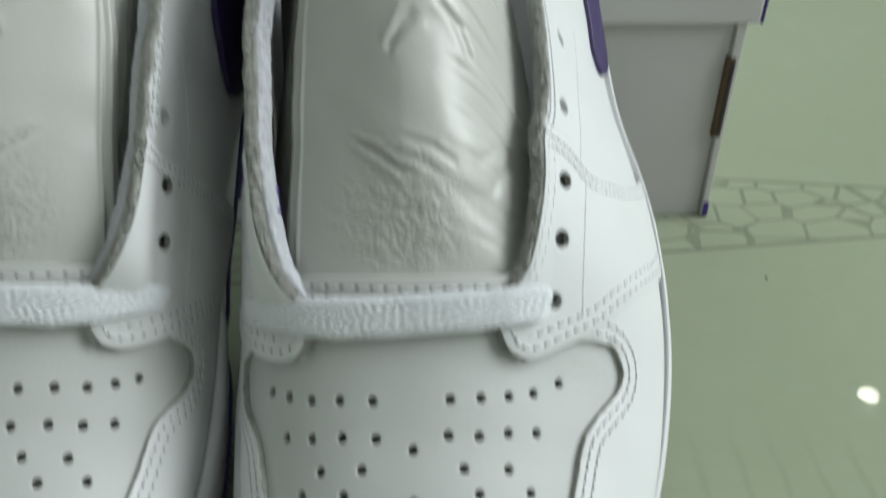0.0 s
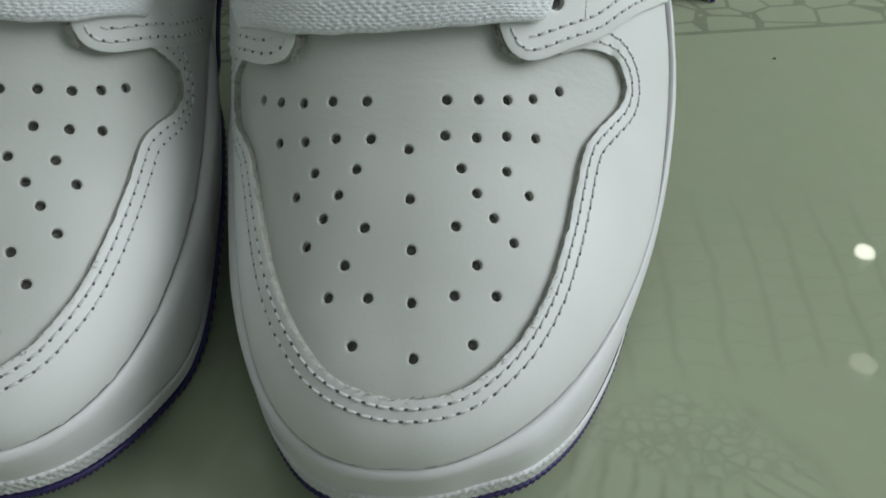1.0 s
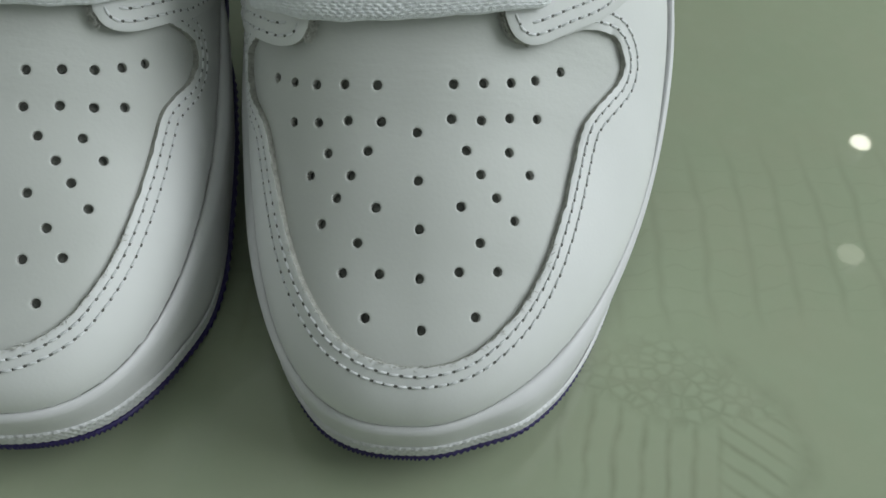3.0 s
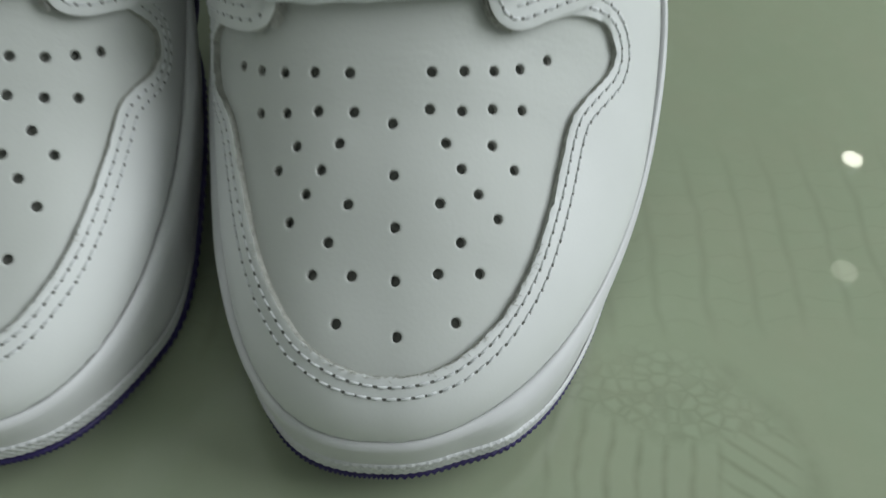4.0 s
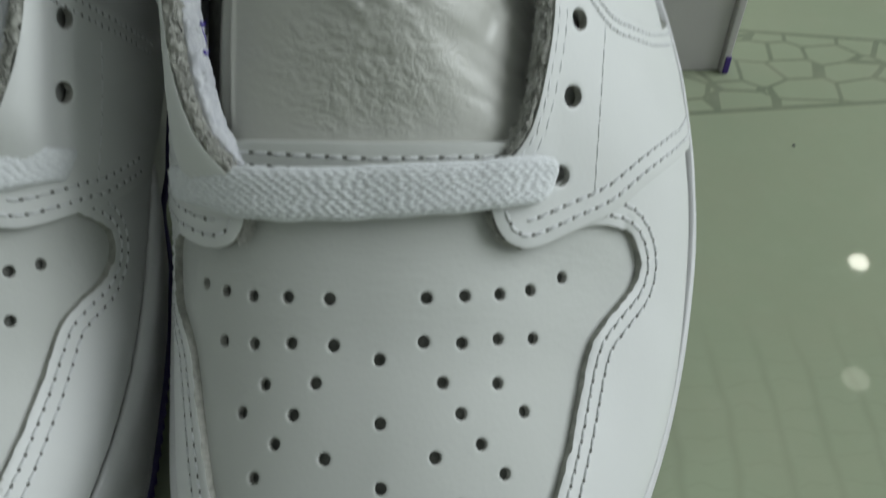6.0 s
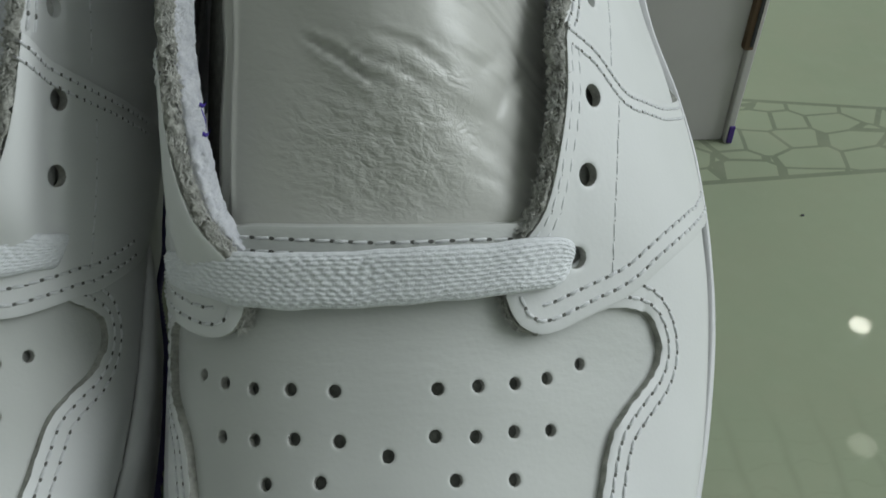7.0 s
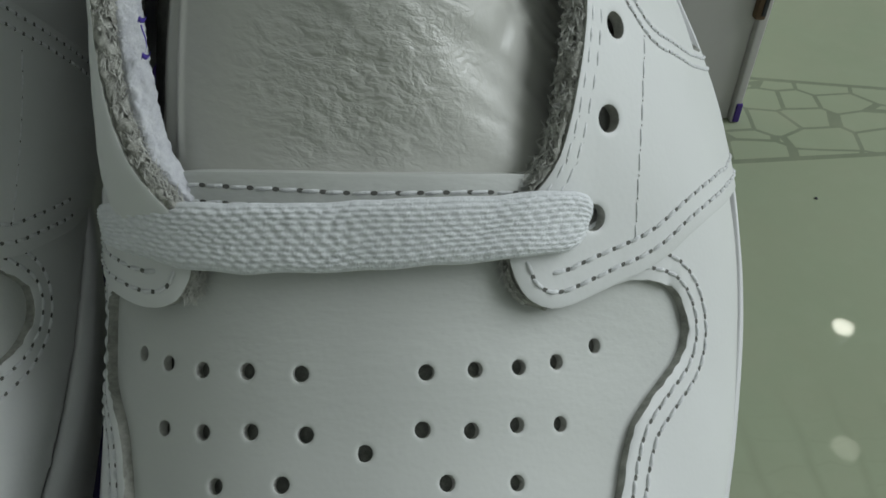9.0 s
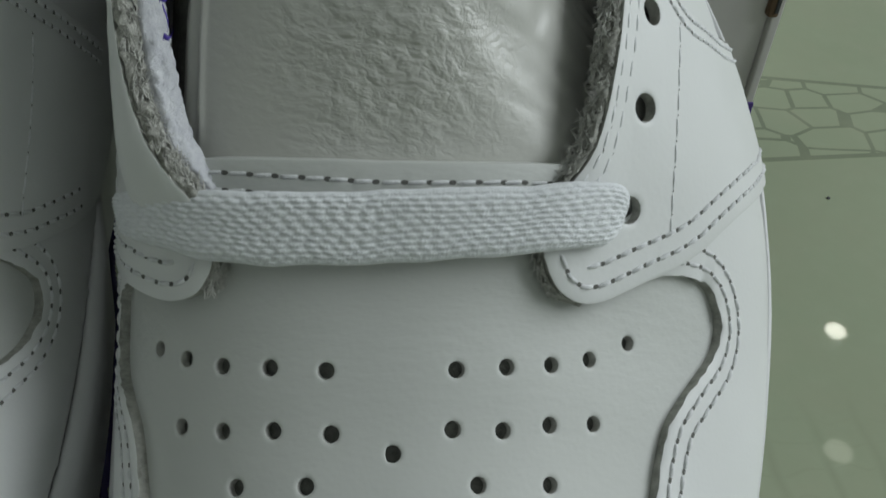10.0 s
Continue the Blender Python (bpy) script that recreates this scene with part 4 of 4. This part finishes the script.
# raw edges along the opening
r_edge = resampled(curve(R_IN[::-1] + Q_IN_R, 0.9), 0.00035)
l_edge = resampled(curve([(-26.6, 130.2)] + L_IN[::-1] + Q_IN_L, 0.9), 0.00035)
ribbon_edge("raw_edge", r_edge, 0.0024, -0.0012, 0.0010, SUEDE, sneaker, 0.0010, label="rough grey suede edge", lift=rim_rise)
ribbon_edge("raw_edge", l_edge, 0.0026, -0.0002, -0.0012, SUEDE, sneaker, 0.0010, label="rough grey suede edge", lift=rim_rise)
ribbon_edge("foam_edge", l_edge, 0.0002, -0.0036, -0.0021, FOAM, sneaker, 0.00045, label="white foam edge", lift=rim_rise, square=0.22, thin=0.6)
ribbon_edge("raw_edge", resampled(curve(R_LOW[:5], 0.5), 0.0004), 0.0022, 0.0006, -0.0005, SUEDE, sneaker, 0.0004)
ribbon_edge("raw_edge", resampled(curve(L_LOW[:4], 0.5), 0.0004), 0.0024, 0.0002, 0.0008, SUEDE, sneaker, 0.0006)


def fuzz(name, path, up, down, inward, count, material, length=0.0016):
    """Loose fibres that stand out of a raw edge."""
    verts, faces = [], []
    m = len(path)
    for _ in range(count):
        i = random.randrange(1, m - 1)
        X, Y = path[i]
        n = skin_normal(X, Y)
        way = (skin(*path[i + 1]) - skin(*path[i - 1])).normalized()
        side = n.cross(way).normalized()
        f = random.random()
        c = skin(X, Y) + n * (down + (up - down) * f + rim_rise(X, Y)) + side * inward * (math.sin(math.pi * f) ** 0.6)
        d = (side * random.uniform(0.1, 0.9) * (1 if inward > 0 else -1) + n * random.uniform(-0.7, 0.7) + way * random.uniform(-1.3, 1.3)).normalized()
        bend = Vector((random.uniform(-1, 1), random.uniform(-1, 1), random.uniform(-1, 1))) * 0.5
        size = length * random.uniform(0.4, 1.0)
        start = len(verts)
        for k in range(4):
            q = c + d * (size * (k / 3 - 0.25)) + bend * (size * (k / 3) ** 2)
            r = 0.00012 * (1.0 - 0.2 * k)
            for a in range(3):
                t = 2 * math.pi * a / 3
                verts.append(q + (side * math.cos(t) + n * math.sin(t)) * r)
        for k in range(3):
            for a in range(3):
                faces.append((start + k * 3 + a, start + k * 3 + (a + 1) % 3, start + k * 3 + 3 + (a + 1) % 3, start + k * 3 + 3 + a))
    return tagged(mesh_object(name, verts, faces, material, sneaker), kind="stuff")


fuzz("loose_fuzz", r_edge, 0.0024, -0.0012, 0.0012, 2600, FIBRE)
fuzz("loose_fuzz", l_edge, 0.0026, -0.0002, -0.0014, 2200, FIBRE)
fuzz("loose_fuzz", resampled(curve(L_LOW[:4], 0.5), 0.0004), 0.0024, 0.0002, 0.0011, 420, FIBRE, 0.0014)
fuzz("loose_fuzz", resampled(curve(R_LOW[:4], 0.5), 0.0004), 0.0022, 0.0006, -0.0008, 200, FIBRE, 0.0011)


front = [p for p in mud_line if p[1] < 0.098]


def fray(name, path, count):
    """Short raw fibres on the cut edge of the toe guard."""
    verts, faces = [], []
    for _ in range(count):
        i = random.randrange(1, len(path) - 1)
        X, Y = path[i]
        n = skin_normal(X, Y)
        way = (skin(*path[i + 1]) - skin(*path[i - 1])).normalized()
        side = n.cross(way).normalized()
        c = skin(X, Y) + n * random.uniform(0.0004, 0.0017) + side * random.uniform(-0.0002, 0.0003)
        d = (side * random.uniform(-0.4, 1.0) + n * random.uniform(0.0, 0.8) + way * random.uniform(-1.2, 1.2)).normalized()
        size = random.uniform(0.0004, 0.0012)
        start = len(verts)
        for k in range(3):
            q = c + d * (size * k / 2) + n * (0.0002 * random.uniform(-1, 1) * k)
            for a in range(3):
                t = 2 * math.pi * a / 3
                verts.append(q + (side * math.cos(t) + way * math.sin(t)) * 0.00010 * (1.2 - 0.4 * k))
        for k in range(2):
            for a in range(3):
                faces.append((start + k * 3 + a, start + k * 3 + (a + 1) % 3, start + k * 3 + 3 + (a + 1) % 3, start + k * 3 + 3 + a))
    return tagged(mesh_object(name, verts, faces, FIBRE, toe_guard), kind="stuff")


fray("frayed_edge", front, 420)


# flat woven lace between the lowest eyelets
def make_lace():
    ends = [(-47.1, 133.2), (-44.6, 132.8), (-40.2, 132.2), (-34.5, 131.5), (-27.5, 130.6), (-17.0, 130.0), (-3.0, 129.8), (8.0, 130.5), (14.3, 131.6), (19.0, 132.6), (23.6, 133.4)]
    lifts = [(-47.6, -0.3), (-45.5, 3.0), (-39.6, 4.4), (-28, 4.2), (-1, 3.4), (10.5, 4.0), (16.5, 4.9), (20.8, 4.7), (22.3, 3.9), (23.2, 2.2), (23.6, -0.2)]
    mids = resampled(curve(ends, 0.6), 0.00028)
    half, n = 0.0044, 62
    rows = 12
    verts, faces = [], []
    run = 0.0
    last = None
    for X, Y in mids:
        nrm = skin_normal(X, Y)
        c = skin(X, Y) + nrm * (interp(lifts, X * 1000) / 1000)
        run += (c - last).length if last else 0.0
        last = c
        along = (skin(X + 5e-4, Y) - skin(X - 5e-4, Y)).normalized()
        across = nrm.cross(along).normalized()
        narrow = 1.0 - 0.05 * smooth((X * 1000 - 16) / 5) - 0.30 * smooth((-30 - X * 1000) / 14)
        if X > 0.0195:
            narrow *= max(0.3, math.sqrt(max(0.0, 1 - ((X - 0.0195) / 0.0043) ** 2)))
        for j in range(n):
            v = -1 + 2 * j / (n - 1)
            b = (v + 1) / 2 * rows
            row = min(int(b), rows - 1)
            ridge = math.sin(math.pi * (b - row)) ** 0.6
            shift = 0.5 * (row % 2) + 0.45 * noise.noise(Vector((run * 140, row * 3.7, 2.0)))
            yarn = (0.5 + 0.5 * math.cos(2 * math.pi * (run / 0.0019 + shift + (b - row) * 0.12))) ** 0.7
            h = 0.0008 * (1 - abs(v) ** 5) + ridge * (0.00007 + 0.00027 * yarn) * (1 - abs(v) ** 10)
            wob = 0.00040 * noise.noise(Vector((run * 160, v, 0)))
            verts.append(c + across * (v * half * narrow + wob) + nrm * h)
    m = len(mids)
    for i in range(m - 1):
        for j in range(n - 1):
            p = i * n + j
            faces.append((p, p + n, p + n + 1, p + 1))
    # underside
    base = len(verts)
    for i in range(m):
        a, b = verts[i * n], verts[i * n + n - 1]
        X, Y = mids[i]
        d = skin_normal(X, Y) * -0.0006
        verts.extend((a + d, b + d))
    for i in range(m - 1):
        p, q = base + 2 * i, i * n
        faces.append((p, p + 1, p + 3, p + 2))
        faces.append((q, p, p + 2, q + n))
        faces.append((q + n - 1, q + 2 * n - 1, p + 3, p + 1))
    return mesh_object("lace", verts, faces, LACE, sneaker, "flat white woven cotton lace")


make_lace()

# ---- loose thread ends on the foam edge ----
def thread_end(points, r):
    verts, faces = [], []
    for i, (X, Y, h) in enumerate(points):
        c = skin(X, Y) + skin_normal(X, Y) * h
        for m in range(5):
            t = 2 * math.pi * m / 5
            verts.append(c + Vector((0.4 * math.sin(t), math.cos(t), math.sin(t))) * r)
    for i in range(len(points) - 1):
        for m in range(5):
            faces.append((i * 5 + m, i * 5 + (m + 1) % 5, i * 5 + 5 + (m + 1) % 5, i * 5 + 5 + m))
    return mesh_object("thread_end", verts, faces, PURPLE_THREAD, sneaker, "purple loose thread end")


for X, Y in ((-0.0312, 0.1407), (-0.0315, 0.1428)):
    thread_end([(X + 0.00022 * i, Y + 0.00012 * math.sin(i * 1.3), 0.0042 + 0.0003 * math.sin(i * 0.9)) for i in range(8)], 0.00032)
thread_end([(-0.0311 + 0.00025 * math.sin(i * 0.6), 0.1407 + 0.00024 * i, 0.0040 - 0.0003 * math.sin(i * 0.4)) for i in range(9)], 0.00016)

# the other shoe of the pair, mirrored, beside the first
other = copy_thing(sneaker, pose(-0.0975, 0.0083, 0, 0, 0, -4.645) @ Matrix.Diagonal((-1, 1, 1, 1)) @ Matrix.Translation(BASE))
# only the first shoe has loose thread ends
for ob in [c for c in other.children if c.name.startswith("thread_end")]:
    bpy.data.objects.remove(ob)


# ---- shoe box ----
def leaning_block(x0, x1, y0, y1, z0, z1, lean, bevel=0.0):
    """A block whose right face leans: lean metres less per metre of height."""
    bm = block(x0, x1, y0, y1, z0, z1, bevel)
    mid = (x0 + x1) / 2
    for v in bm.verts:
        if v.co.x > mid:
            v.co.x -= lean * v.co.z
    return bm


def shoe_box():
    """White card box: body, end panel with its folded edge and finger hole, lid and sticker."""
    box = new("shoe_box")
    box.location = (-0.06, 0.36, 0.0)
    tagged(box, "white cardboard shoe box with lid and brown finger hole", "shoe box")
    lean = 0.036
    part("body", leaning_block(-0.235, 0.1193, 0.2565, 0.470, 0.0, 0.0900, lean, 0.0006), CARD, box)
    strip = block(0.1194, 0.1216, 0.2546, 0.472, 0.0, 0.0900, 0.0005)
    for v in strip.verts:
        v.co.x -= (lean - (0.014 if v.co.x > 0.1205 else 0.0)) * v.co.z
    end = part("end_panel", strip, CARD, box, "folded edge of the end panel")
    hole = block(0.1180, 0.1204, 0.2540, 0.2600, 0.033, 0.0625, 0.0009)
    for v in hole.verts:
        v.co.x -= (lean - 0.014) * v.co.z + (0.0006 if v.co.x < 0.12 else 0.0)
    slot = part("finger_hole", hole, BROWN, end, "brown corrugated card rim")
    groove = block(0.1188, 0.1199, 0.2536, 0.2560, 0.0345, 0.0610, 0.0002)
    for v in groove.verts:
        v.co.x -= (lean - 0.014) * v.co.z
    part("groove", groove, BLACK_PRINT, end)
    tip = block(0.1200, 0.1219, 0.2541, 0.262, 0.0003, 0.0065, 0.0004)
    for v in tip.verts:
        v.co.x -= lean * v.co.z
    part("corner_print", tip, PURPLE_PRINT, end, "purple printed corner")
    lid = part("lid", leaning_block(-0.239, 0.1232, 0.2532, 0.476, 0.0742, 0.0942, 0.0, 0.0010), CARD, box, "white card lid")
    part("lid_edge", block(0.1234, 0.1243, 0.2534, 0.475, 0.0744, 0.0938, 0.0003), PURPLE_PRINT, lid, "purple printed edge")
    sticker = part("sticker", block(-0.078, -0.040, 0.2558, 0.2564, 0.003, 0.050, 0.0001), PAPER, box, "white and purple size sticker")
    part("band", block(-0.0775, -0.0405, 0.2553, 0.2557, 0.0113, 0.0270, 0.0001), PURPLE_PRINT, sticker)
    for k, z in enumerate((0.030, 0.034, 0.038, 0.042)):
        part("bar", block(-0.074, -0.050 - 0.003 * (k % 2), 0.2554, 0.2557, z, z + 0.0016), BLACK_PRINT, sticker)
    box.matrix_basis = Matrix.Translation((0.1315, 0.2819, 0)) @ Matrix.Scale(1.15, 4) @ Matrix.Translation((-0.1210, -0.2541, 0)) @ box.matrix_basis
    return box


shoe_box()


# ---- hanging lamps ----
def pendant_lamp(x, y, z, r, light):
    """A small round lamp on a thin rod from the ceiling: canopy, rod, shade and glowing disc."""
    lamp = new("pendant_lamp")
    lamp.location = (x, y, z)
    tagged(lamp, "small round white lamp on a thin rod", "lamp", "hanging lamps")
    for name, r0, r1, z0, z1, mat in (("canopy", 0.03, 0.03, RZ - 0.02, RZ - 0.001, METAL), ("rod", 0.0007, 0.0007, z + 0.03, RZ - 0.02, METAL),
                                      ("shade", r * 1.15, r * 0.7, z + 0.001, z + 0.032, METAL), ("disc", r, r, z - 0.003, z + 0.0005, light)):
        bm = bmesh.new()
        bmesh.ops.create_cone(bm, cap_ends=True, segments=32, radius1=r0, radius2=r1, depth=z1 - z0)
        bmesh.ops.translate(bm, verts=bm.verts, vec=(x, y, (z0 + z1) / 2))
        part(name, bm, mat, lamp)
    return lamp


first = pendant_lamp(0.764, 0.911, 0.801, 0.0150, GLOW)
second = pendant_lamp(0.669, 0.693, 0.801, 0.0178, DIM_GLOW)


# ---- a crumb of dirt on the floor ----
def speck(x, y, r):
    bm = bmesh.new()
    bmesh.ops.create_icosphere(bm, subdivisions=2, radius=r)
    for v in bm.verts:
        v.co *= 1 + 0.35 * noise.noise(v.co * 2500)
        v.co.z *= 0.5
    me = bpy.data.meshes.new("dirt_crumb")
    bm.to_mesh(me)
    bm.free()
    me.materials.append(BLACK_PRINT)
    ob = new("dirt_crumb", me)
    ob.location = (x, y, r * 0.42)
    return tagged(ob, "tiny dark crumb of dirt on the glossy floor", "dirt")


speck(0.1430, 0.2409, 0.00055)
